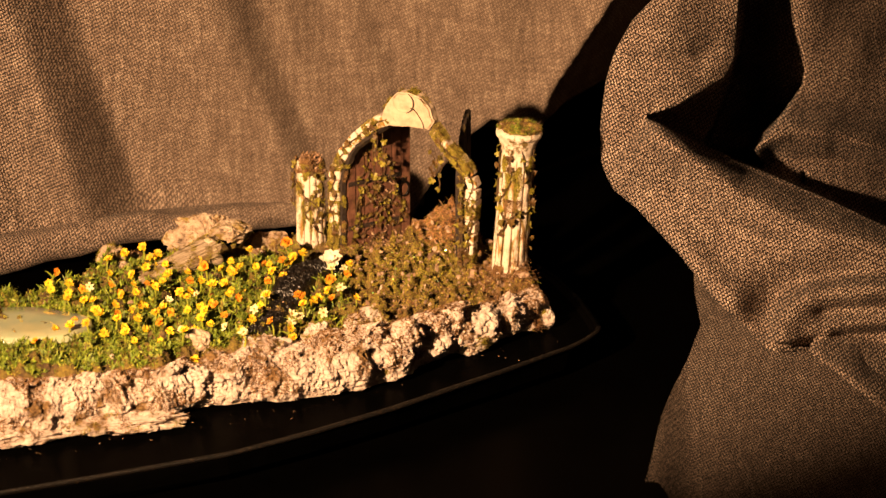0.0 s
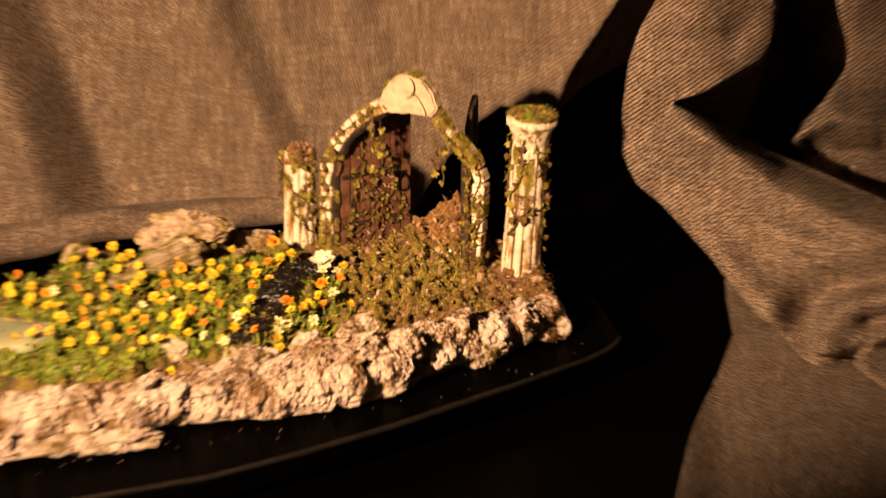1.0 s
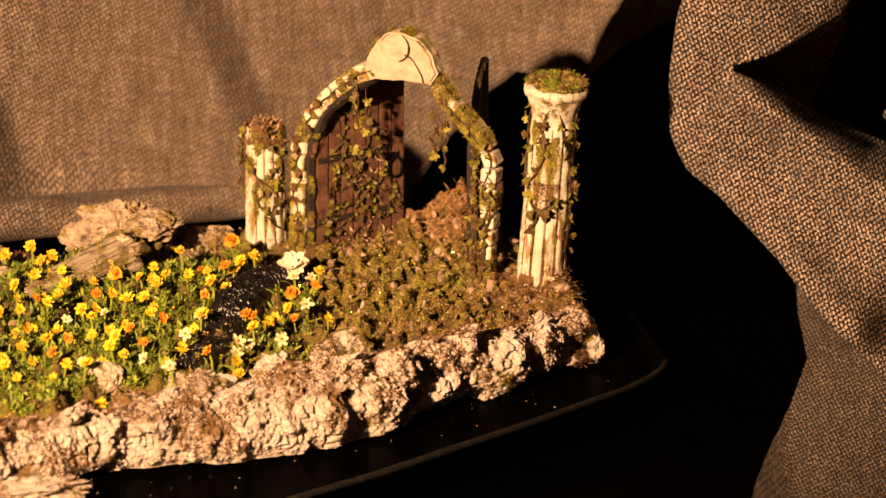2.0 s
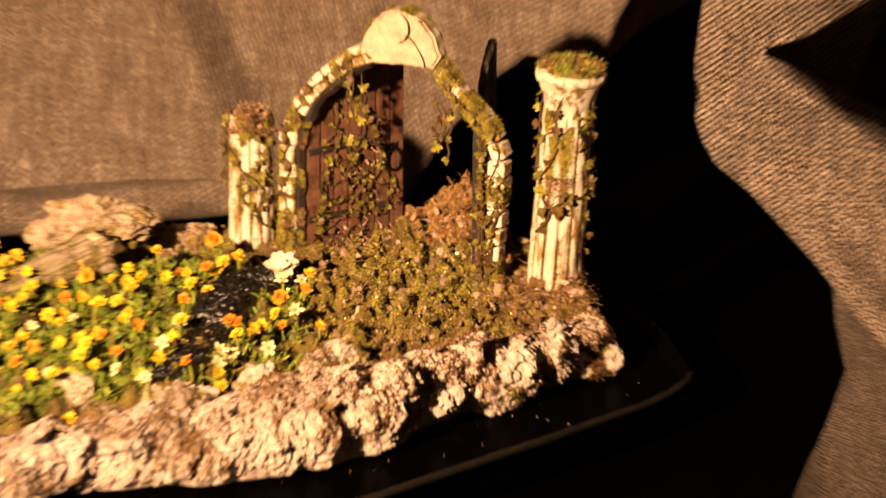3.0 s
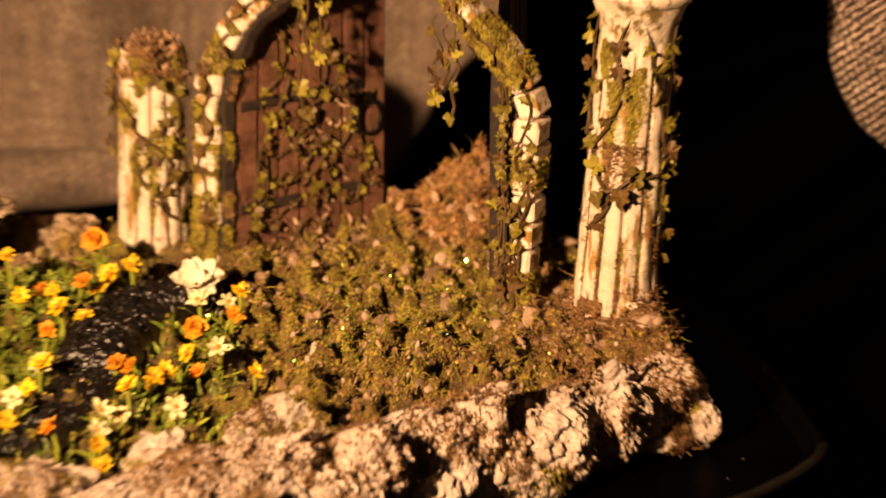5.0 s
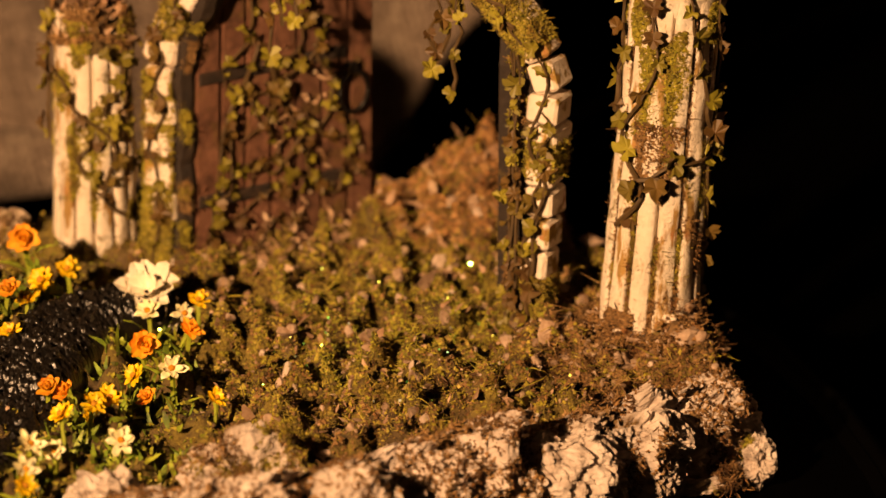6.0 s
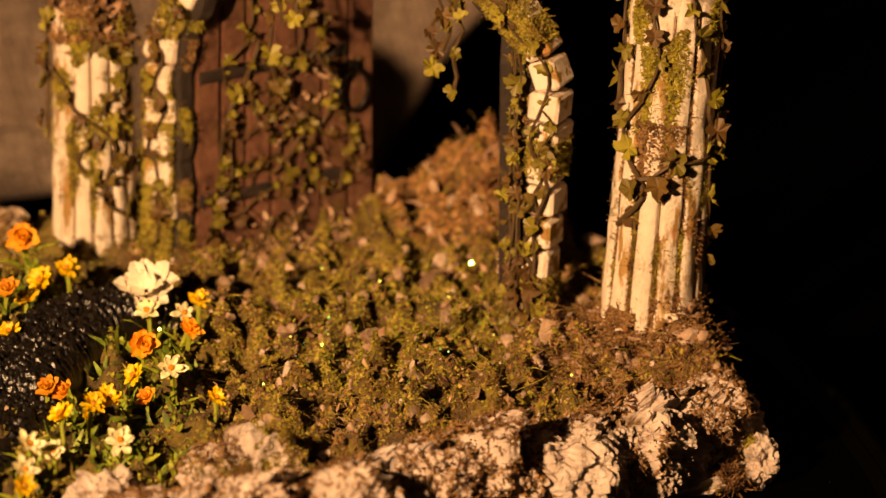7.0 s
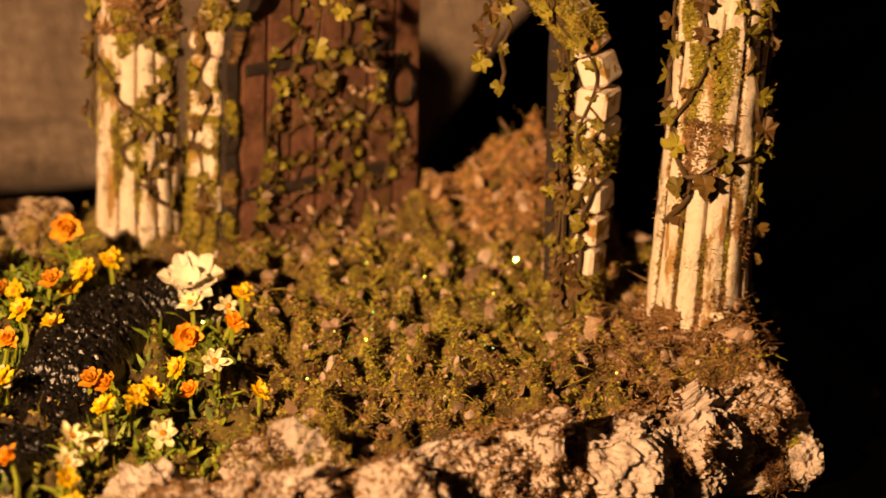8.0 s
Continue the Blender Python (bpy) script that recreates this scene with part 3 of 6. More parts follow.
def crust():
    """The broken rock edge along the front, one continuous cliff."""
    line = [(26, 4), (34, -14), (41, -32), (45, -46), (45, -56), (39, -66), (27, -79), (13, -92), (-4, -109), (-20, -130), (-42, -147), (-72, -158), (-100, -160), (-118, -178), (-176, -205), (-250, -232)]
    seg = [hypot(b[0] - a[0], b[1] - a[1]) for a, b in zip(line, line[1:])]
    cum = np.concatenate([[0], np.cumsum(seg)])
    u = np.arange(0, cum[-1], 0.42)
    x, y = np.interp(u, cum, [q[0] for q in line]), np.interp(u, cum, [q[1] for q in line])
    ker = np.hanning(41) / np.hanning(41).sum()
    x, y = (np.convolve(np.pad(q, 20, "edge"), ker, "valid") for q in (x, y))
    tx, ty = np.gradient(x), np.gradient(y)
    ln = np.hypot(tx, ty)
    nx, ny = -ty / ln, tx / ln
    top = height(x, y) + 2.5 + 6.5 * np.exp(-((x + 28) / 26) ** 2) + 3 * np.exp(-((x - 12) / 14) ** 2)
    prof = np.array([(-19, 0.45), (-14, 0.80), (-9, 1.0), (-5, 1.06), (-2, 1.0), (0.6, 0.88), (2.2, 0.70), (2.8, 0.50), (2.4, 0.30), (0.8, 0.14), (-1.5, 0.03), (-5, -0.02)])
    q = np.linspace(0, len(prof) - 1, 104)
    off, hz = np.interp(q, range(len(prof)), prof[:, 0]), np.interp(q, range(len(prof)), prof[:, 1])
    pts = np.zeros((len(u), len(q), 3))
    for i in range(len(u)):
        low = min(1.0, 0.47 + u[i] / 170)
        big = 3.6 * noise.noise(Vector((u[i] * 0.055, 7, 1)))
        lift = 2.6 * noise.noise(Vector((u[i] * 0.07, 1, 4)))
        foot = 1.5 * noise.noise(Vector((u[i] * 0.12, 9, 2)))
        deep = 1 + float(np.interp(x[i], [-125, -100, -75, -59, -45, -30, -15, 4, 12], [0, 0.45, 1.05, 1.3, 1.4, 1.2, 0.5, 0.3, 0]))
        for j in range(len(q)):
            o = off[j] * (deep if off[j] < 0 and j < 60 else 1) + big * min(1, j / 31)
            p = Vector((x[i] + nx[i] * o, y[i] + ny[i] * o, (top[i] + lift) * hz[j] * 0.98 * low))
            k = p * 0.085
            k2 = p + noise.noise_vector(p * 0.22) * 3.0
            d = 4.2 * noise.noise(k) + 1.4 * noise.noise(k2 * 0.2 + Vector((3, 1, 8)))
            k3 = Vector((k2.x, k2.y, k2.z * 0.6))
            for fr, am, crack in ((0.10, 3.2, 2.2), (0.26, 1.5, 0.7), (0.55, 0.6, 0.15)):
                c, cells = noise.voronoi(k3 * fr + Vector((fr * 50, 3, 9)))
                gap = c[1] - c[0]
                d += am * (noise.cell(cells[0] * 7.3) - 0.5) * min(1, gap * 5) - crack * max(0.0, 1 - gap * 8)
            d += 0.6 * noise.noise(p * 0.9) + 0.55 * noise.noise(p * 1.8) + 0.4 * noise.noise(p * 3.6)
            pit = noise.noise(p * 0.5 + Vector((11, 5, 2)))
            d -= 6.0 * max(0.0, pit - 0.26) + 3.5 * max(0.0, noise.noise(p * 1.1 + Vector((4, 2, 7))) - 0.2)
            w = min(1, j / 11) * (0.55 if j > 92 else 1)
            out = Vector((nx[i] * 0.85, ny[i] * 0.85, 0.7 if j < 47 else 0.05))
            p += out * d * w
            p.z = max(p.z, 0.25 + 0.9 * max(0, foot)) if j > 78 else max(p.z, 0.3)
            pts[i, j] = p
    from_grid("rock_crust", pts, STONE, base, None, False)["label"] = "crumbling pinkish limestone crust"
    # tufts of brown moss caught on the crust
    flat = pts[:, 8:78].reshape(-1, 3)
    nr = np.repeat(np.stack([nx * 0.8, ny * 0.8, 0 * nx + 0.6], 1)[:, None], 70, 1).reshape(-1, 3)
    rnd = np.random.RandomState(6)
    pick = rnd.choice(len(flat), 56000, replace=False)
    ok = np.array([noise.noise(Vector(flat[i]) * 0.075 + Vector((2, 8, 1))) > (0.04 if flat[i][0] > -10 else 0.14 if flat[i][0] > -95 else -0.05) for i in pick])
    return flat[pick][ok], nr[pick][ok]


def stones_along():
    """Loose blocks seated in the crust."""
    for i, (at, size, turn) in enumerate([((28.5, -69, 7), (10, 7, 6.5), 40), ((47, -57.5, 3.4), (3.8, 3.4, 4.6), 30), ((-7, -100, 4), (8, 6, 6), 40), ((40, -62, 2.0), (7, 4, 2.6), 35), ((12.3, -90, 4.8), (10, 7, 6.4), 25), ((6.3, -77, 12), (3.6, 4, 6.8), 20),
                                          ((-2.5, -87, 14), (5.8, 5.5, 6.4), 30), ((-12.6, -108, 9.5), (9.5, 8, 8), 40), ((-34, -102, 15.5), (12, 9.5, 9), 20), ((-54, -113, 13.5), (10.5, 9, 10), 30), ((-44, -129, 6), (10, 9, 7.5), 35),
                                          ((-27, -123, 5), (9.5, 8, 6.5), 30), ((-81, -130, 14), (15, 11, 9.5), 15), ((-103, -142, 12), (13, 10, 9.5), 15), ((-142, -191, 3.6), (32, 9, 5.4), 15), ((-190, -208, 3.9), (24, 9, 5.6), 20)]):
        ob = stone("rock", at, size, i + 1.3, base, turn, None, 0.3, 5)
        for v in ob.data.vertices:
            if v.normal.y < 0.5 and v.normal.z > 0.05:
                ROCK_MOSS.append((*(v.co / MM), *v.normal))


ROCK_MOSS = []
CRUST_MOSS = crust()
stones_along()


# ---- arch ----
ARCH_AT, ARCH_TURN = (-17.9, -15.3, 15.5), -26.6
arch = thing("stone_arch", ARCH_AT, "weathered cream stone garden arch with carved keystone and moss", "arch")
arch.rotation_euler = (0, 0, radians(ARCH_TURN))


ARCH_LINE = np.array([(-33.2, -2), (-32.6, 20.7), (-32.9, 33.3), (-31.4, 41.4), (-26.7, 51.6), (-19.3, 59.4), (-11.8, 65.6), (-4, 69.8), (4, 71.5), (12, 70.8), (17.2, 66.8),
                      (22.4, 60.2), (28.2, 55.0), (33.8, 49.2), (36.6, 42.1), (36.0, 34.0), (35.4, 24.5), (34.7, 14.9), (33.4, -1)])
ARCH_RUN = np.concatenate([[0], np.cumsum(np.hypot(*np.diff(ARCH_LINE, axis=0).T))])


def arch_line(u):
    """Centre line of the arch, u from 0 (foot) over 0.5 (crown) to 1 (other foot), and the turn there."""
    d = min(max(u, 0.0), 1.0) * ARCH_RUN[-1]
    p = Vector((float(np.interp(d, ARCH_RUN, ARCH_LINE[:, 0])), 0, float(np.interp(d, ARCH_RUN, ARCH_LINE[:, 1]))))
    leg = p.z < 42
    return p, (0.0 if u < 0.5 else pi) if leg else pi / 2


def voussoirs():
    n = 34
    rnd = random.Random(5)
    for i in range(n):
        u0, u1 = i / n, (i + 1) / n
        if 0.44 < (u0 + u1) / 2 < 0.575:
            continue
        p, _ = arch_line((u0 + u1) / 2)
        a, _ = arch_line(u0 + 0.001)
        b, _ = arch_line(u1 - 0.001)
        d = (b - a)
        ln = d.length
        zax = d.normalized()
        yax = Vector((0, 1, 0))
        xax = yax.cross(zax)
        m = Matrix((xax, yax, zax)).transposed().to_4x4()
        m.translation = p + Vector((rnd.uniform(-.3, .3), rnd.uniform(-.4, .4), 0))
        bm = bmesh.new()
        w = rnd.uniform(2.3, 2.9) * (0.85 if u0 > 0.86 else 1.0)
        box(bm, (-w, -4.6, -ln / 2 + 0.12), (w, 1.2, ln / 2 - 0.12), 0.5, m @ Matrix.Rotation(radians(rnd.uniform(-2, 2)), 4, "Y"))
        roughen(bm, 0.4, 0.35, i)
        part("arch_stone", bm, PLASTER, arch)


def extrude_outline(bm, pts, y0, y1, bevel=0.0):
    front = [bm.verts.new((x, y0, z)) for x, z in pts]
    back = [bm.verts.new((x, y1, z)) for x, z in pts]
    n = len(pts)
    f = bm.faces.new(front)
    g = bm.faces.new(back[::-1])
    for i in range(n):
        bm.faces.new((front[i], back[i], back[(i + 1) % n], front[(i + 1) % n]))
    if bevel:
        bmesh.ops.bevel(bm, geom=list(f.edges) + list(g.edges), offset=bevel, segments=2, affect="EDGES")


voussoirs()
bm = bmesh.new()
extrude_outline(bm, [(-8.5, 67.6), (-6.4, 65.2), (-1.4, 67.2), (3.6, 67.8), (8.6, 67.5), (13.1, 67.3), (15.5, 67.0), (18.2, 71.3), (15.8, 76.8), (13.0, 80.2), (9.5, 82.5), (5.5, 83.4), (0.5, 82.5), (-3.1, 79.8), (-5.2, 76.4), (-7.6, 72.5)][::-1], -5.6, 0.6, 0.8)
bmesh.ops.triangulate(bm, faces=[f for f in bm.faces if len(f.verts) > 4])
bmesh.ops.subdivide_edges(bm, edges=bm.edges, cuts=3, use_grid_fill=True)
roughen(bm, 0.35, 0.35, 4.0)
roughen(bm, 0.14, 1.3, 9.0)
keystone = part("keystone", bm, CARVED, arch, "carved cream keystone with a round boss")
bm = bmesh.new()
BOSS = Vector((2.6, -5.5, 78.3))
tube(bm, [BOSS + Vector((4.9 * cos(a), 0, 4.6 * sin(a))) for a in np.linspace(0, 2 * pi, 25)], 0.34, 5, False)
part("boss_ring", bm, CARVED, keystone)
bm = bmesh.new()
tube(bm, [BOSS + Vector((5.5 * cos(a), -0.28, 5.1 * sin(a))) for a in np.linspace(-1.25, 1.05, 16)], [0.12 + 0.3 * sin(pi * i / 15) for i in range(16)], 5)
tube(bm, [Vector((x, -5.75, z)) for x, z in ((6.6, 76.2), (8.4, 75.6), (9.9, 74.3), (11.6, 71.8), (12.8, 69.7), (13.3, 67.6))], [0.3, 0.26, 0.24, 0.22, 0.26, 0.3], 5)
# dark tubes stand for the shade inside the incised lines
part("crack", bm, SHADED_WOOD, keystone, "dark crack across the keystone")
bm = bmesh.new()
rnd = random.Random(8)
for k in range(6):
    c, r, a0 = Vector((rnd.uniform(-2, 8), -5.72, rnd.uniform(69.5, 72.5))), rnd.uniform(0.9, 1.6), rnd.uniform(0, 6)
    tube(bm, [c + Vector((r * q * cos(a0 + 3.6 * q), 0, r * q * sin(a0 + 3.6 * q))) for q in np.linspace(0.25, 1, 9)], 0.16, 4)
part("scrollwork", bm, CARVED, keystone)
# timber lining inside the legs and haunches, coloured near black for the arch's shade


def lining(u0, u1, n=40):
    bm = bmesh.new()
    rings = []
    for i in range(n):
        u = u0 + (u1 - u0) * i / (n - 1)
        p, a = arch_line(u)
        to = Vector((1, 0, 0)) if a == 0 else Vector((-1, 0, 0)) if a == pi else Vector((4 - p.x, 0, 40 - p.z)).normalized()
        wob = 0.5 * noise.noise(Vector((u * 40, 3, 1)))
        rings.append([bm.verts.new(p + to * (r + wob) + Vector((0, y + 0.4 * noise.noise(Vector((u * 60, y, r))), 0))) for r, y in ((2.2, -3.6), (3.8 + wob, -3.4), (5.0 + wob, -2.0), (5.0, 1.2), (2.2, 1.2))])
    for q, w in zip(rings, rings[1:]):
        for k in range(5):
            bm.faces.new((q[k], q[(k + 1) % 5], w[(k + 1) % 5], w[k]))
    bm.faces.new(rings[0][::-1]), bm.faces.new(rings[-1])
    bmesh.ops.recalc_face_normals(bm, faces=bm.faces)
    part("timber_lining", bm, SHADED_WOOD, arch, "dark timber lining inside the arch")


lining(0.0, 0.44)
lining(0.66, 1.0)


# ---- doors ----
def door_leaf(at, turn, label, heights, handle=True, planks=7, width=34.0, wood=None):
    """A leaf hinged at its origin, along local x; heights: at the hinge and at the free edge."""
    d = thing("door_leaf", at, label, "door", "arch doors")
    d.rotation_euler = (0, 0, radians(turn))
    h0, h1 = heights
    w = width / planks
    rnd = random.Random(3)

    def top(x):
        q = x / width
        return h0 + (h1 - h0) * math.sqrt(max(0, 1 - (1 - q) ** 2))

    for i in range(planks):
        bm = bmesh.new()
        x0, x1 = i * w + 0.18, (i + 1) * w - 0.18
        xm = (x0 + x1) / 2
        extrude_outline(bm, [(x0, -3), (x1, -3), (x1, top(x1)), (xm, top(xm)), (x0, top(x0 + 0.1))][::-1], -1.1 + rnd.uniform(-.25, .25), 1.1, 0.35)
        part("plank", bm, wood or WOOD, d)
    for z in (11, 32):
        bm = bmesh.new()
        box(bm, (0.5, -1.7, z - 1.1), (width * 0.42, -1.1, z + 1.1), 0.3)
        box(bm, (width * 0.60, -1.7, z - 1.1), (width * 0.84, -1.1, z + 1.1), 0.3)
        part("strap_hinge", bm, RUST, d, "dark rusty iron strap hinge")
    if handle:
        bm = bmesh.new()
        c = Vector((width * 0.87, -2.2, 25))
        tube(bm, [c + Vector((2.7 * cos(a), 0, 3.4 * sin(a))) for a in np.linspace(0, 2 * pi, 21)], 0.42, 6, False)
        box(bm, (c.x - 0.9, -2.4, c.z + 3.0), (c.x + 0.9, -1.0, c.z + 5.0), 0.2)
        part("ring_handle", bm, IRON, d, "black iron ring handle")
    return d


door_leaf((-43.8, -3.0, 16), 33, "reddish brown plank door leaf standing ajar under the arch", (38, 57.5))
# this leaf's shade behind the leg is put into its darker wood
door_leaf((6.6, -22.0, 16), 82.0, "dark plank door leaf opened back behind the arch leg", (38, 63), False, wood=SHADED_WOOD)


# ---- columns ----
def column(at, lean, hgt, r0, r1, label, capital=True, seed=1):
    c = thing("column", at, label, "column")
    c.rotation_euler = [radians(a) for a in lean]
    bm = bmesh.new()
    rings = []
    n, flutes = 240, 12
    levels = 46
    top = hgt - (8 if capital else 0)
    for j in range(levels + 1):
        q = j / levels
        z = -3 + (top + 3) * q
        r = r0 + (r1 - r0) * q
        rg = []
        for k in range(n):
            a = 2 * pi * k / n
            fl = 0.5 + 0.5 * cos(a * flutes)
            rr = r * (1 - 0.17 * fl ** 16 - 0.02 * fl) + 0.35 * noise.noise(Vector((cos(a) * 3, sin(a) * 3, z * 0.15 + seed)))
            zz = z
            if not capital and j > levels - 6:
                zz = z - (j - levels + 6) / 6 * (3 + 6 * noise.noise(Vector((cos(a) * 1.2, sin(a) * 1.2, seed * 5))))
            rg.append(bm.verts.new((rr * cos(a), rr * sin(a), zz)))
        rings.append(rg)
    for a, b in zip(rings, rings[1:]):
        for k in range(n):
            bm.faces.new((a[k], a[(k + 1) % n], b[(k + 1) % n], b[k]))
    bm.faces.new(rings[0][::-1]), bm.faces.new(rings[-1])
    part("shaft", bm, STREAKED, c, "", True)
    if capital:
        bm = bmesh.new()
        prof = [(r1 * 0.93, top - 6), (r1 * 1.01, top - 3), (r1 + 0.7, top), (r1 + 1.4, top + 2), (r1 + 1.9, top + 3.4), (r1 + 1.9, top + 4.1), (r1 + 2.9, top + 4.7), (r1 + 3.3, top + 6.0), (r1 + 2.9, top + 7.4), (0.01, top + 7.9)]
        rs = []
        for r, z in prof:
            rs.append([bm.verts.new((r * cos(2 * pi * k / 64) * (1 + 0.04 * noise.noise(Vector((cos(2 * pi * k / 64) * 3, sin(2 * pi * k / 64) * 3, z * 0.2 + seed)))), r * sin(2 * pi * k / 64), z + 0.9 * noise.noise(Vector((cos(2 * pi * k / 64) * 2.2, sin(2 * pi * k / 64) * 2.2, seed))) * (z > top))) for k in range(64)])
        for a, b in zip(rs, rs[1:]):
            for k in range(64):
                bm.faces.new((a[k], a[(k + 1) % 64], b[(k + 1) % 64], b[k]))
        part("capital", bm, STREAKED, c, "", True)
    return c


column((29.2, -37.6, 15.5), (0, 4.1, 0), 72, 8.1, 7.2, "leaning fluted cream column wrapped in ivy, moss on its capital")
column((-59.3, 1.5, 16), (0, -1, 0), 44, 7.0, 6.0, "broken fluted cream pillar stump wrapped in ivy", False, 2)


# ---- surface of the landscape, for placing ----
def surface(x, y):
    X, Y = np.atleast_1d(np.asarray(x, float)), np.atleast_1d(np.asarray(y, float))
    d, _, _ = polyline_distance(X, Y, edge_np)
    inside = np.zeros(X.shape, bool)
    for (ax, ay), (bx, by) in zip(edge_np, edge_np[1:]):
        inside ^= ((ay > Y) != (by > Y)) & (X < ax + (Y - ay) * (bx - ax) / (by - ay if by != ay else 1e-9))
    d = np.where(inside, d, -d)
    n1 = np.array([noise.fractal(Vector((a * 0.09, b * 0.09, 3)), 0.8, 2.1, 5) for a, b in zip(X, Y)])
    d = d + n1 * 4 - 6.5 * smoothstep(-45, -62, Y)
    n1 = n1 + 1.25 * np.array([noise.noise(Vector((a * 0.19, b * 0.19, 5))) + noise.noise(Vector((a * 0.33, b * 0.33, 8))) + 0.25 * noise.noise(Vector((a * 0.75, b * 0.75, 2))) for a, b in zip(X, Y)])
    return height(X, Y) * np.clip(d / 9, 0.0, 1) ** 0.45 + n1 * 3.6 * smoothstep(0, 6, d), d


def on_ground(x, y):
    return float(surface([x], [y])[0][0])


def island_colours(name, stops, rough=0.7, aged=1.0):
    m, t, b = material(name, rough)
    g = t.nodes.new("ShaderNodeNewGeometry")
    col = ramp(t, g.outputs["Random Per Island"], stops)
    col = mix(t, 0.35, col, ramp(t, noise_of(t, 600, 3), [(0.3, (0.02, 0.015, 0.004)), (0.7, stops[-1][1])]), "MIX")
    # older, darker growth in blotches
    age = ramp(t, noise_of(t, 210, 4, 0.7), [(0.40, (0.42, 0.32, 0.22)), (0.52, (1, 1, 1))])
    t.links.new(mix(t, aged, col, age, "MULTIPLY"), b.inputs["Base Color"])
    return m


MOSS = island_colours("dry_moss", [(0.0, (0.04, 0.03, 0.007)), (0.25, (0.16, 0.13, 0.017)), (0.5, (0.31, 0.265, 0.025)), (0.75, (0.46, 0.38, 0.042)), (1.0, (0.58, 0.43, 0.10))], 0.85)
BROWN_MOSS = island_colours("brown_moss", [(0.0, (0.045, 0.02, 0.006)), (0.4, (0.17, 0.085, 0.022)), (0.8, (0.31, 0.15, 0.042)), (1.0, (0.44, 0.27, 0.12))], 0.9)
GOLD_MOSS = island_colours("golden_moss", [(0.0, (0.09, 0.062, 0.008)), (0.35, (0.26, 0.195, 0.016)), (0.75, (0.46, 0.36, 0.032)), (1.0, (0.30, 0.29, 0.03))], 0.85)
GRASS = island_colours("leafy_green", [(0.0, (0.03, 0.065, 0.008)), (0.3, (0.105, 0.20, 0.018)), (0.65, (0.23, 0.36, 0.03)), (1.0, (0.44, 0.48, 0.045))], 0.6)
GREEN_MOSS = island_colours("green_moss", [(0.0, (0.045, 0.05, 0.006)), (0.35, (0.18, 0.21, 0.014)), (0.7, (0.36, 0.37, 0.024)), (1.0, (0.54, 0.48, 0.05))], 0.7)
ORANGE_MOSS = island_colours("rusty_moss", [(0.0, (0.09, 0.035, 0.010)), (0.4, (0.28, 0.115, 0.03)), (0.8, (0.46, 0.21, 0.065)), (1.0, (0.58, 0.36, 0.16))], 0.9)
LITTER = island_colours("leaf_litter", [(0.0, (0.10, 0.042, 0.016)), (0.4, (0.30, 0.145, 0.065)), (0.75, (0.50, 0.31, 0.19)), (1.0, (0.66, 0.49, 0.34))], 0.85, 0.2)


def blades(name, roots, normals, length, width, mat, parent, lie=0.5, seed=1, bend=0.6):
    """Many small bent strips, joined in one mesh. lie: 0 upright, 1 flat."""
    rnd = np.random.RandomState(seed)
    n = len(roots)
    R, N = np.asarray(roots, float), np.asarray(normals, float)
    rand = rnd.normal(size=(n, 3))
    flat = rand - N * (rand * N).sum(1, keepdims=True)
    flat /= np.linalg.norm(flat, axis=1, keepdims=True) + 1e-9
    q = np.clip(lie + rnd.uniform(-.35, .35, n), 0.02, 1.1)[:, None]
    d0 = N * (1 - q) + flat * q
    d0 /= np.linalg.norm(d0, axis=1, keepdims=True)
    L = rnd.uniform(length[0], length[1], n)[:, None]
    W = rnd.uniform(width[0], width[1], n)[:, None]
    side = np.cross(d0, rnd.normal(size=(n, 3)))
    side /= np.linalg.norm(side, axis=1, keepdims=True) + 1e-9
    curl = rnd.normal(size=(n, 3)) * bend * L * 0.5
    a, mid, tip = R, R + d0 * L * 0.55, R + d0 * L + curl
    v = np.stack([a - side * W * .4, a + side * W * .4, mid + side * W * .5, mid - side * W * .5, tip + side * W * .12, tip - side * W * .12], 1).reshape(-1, 3)
    b = np.arange(n)[:, None] * 6
    f = np.concatenate([b + np.array([[0, 1, 2, 3]]), b + np.array([[3, 2, 4, 5]])], 0)
    me = bpy.data.meshes.new(name)
    me.from_pydata((v * MM).tolist(), [], f.tolist())
    me.materials.append(mat)
    ob = new(name, me)
    ob.parent = parent
    ob["kind"] = "stuff"
    return ob


def scatter(n, x0, x1, y0, y1, seed, mask, inset=3.0):
    rnd = np.random.RandomState(seed)
    x, y = rnd.uniform(x0, x1, n), rnd.uniform(y0, y1, n)
    m = np.array([mask(a, b) for a, b in zip(x, y)])
    x, y = x[m], y[m]
    z, d = surface(x, y)
    ok = (d > inset) & (rock_band(x, y) < 0.4)
    return np.stack([x[ok], y[ok], z[ok]], 1)


def up_normals(p):
    return np.tile([0, 0, 1.0], (len(p), 1))


def clump(a, b, f=0.12, k=0.0):
    return noise.noise(Vector((a * f, b * f, 5.5))) > k


def bed(a, b):
    """Inside the flower bed: left of the stream and a strip on its far side."""
    return a < -40 - 0.30 * max(0, b + 60)


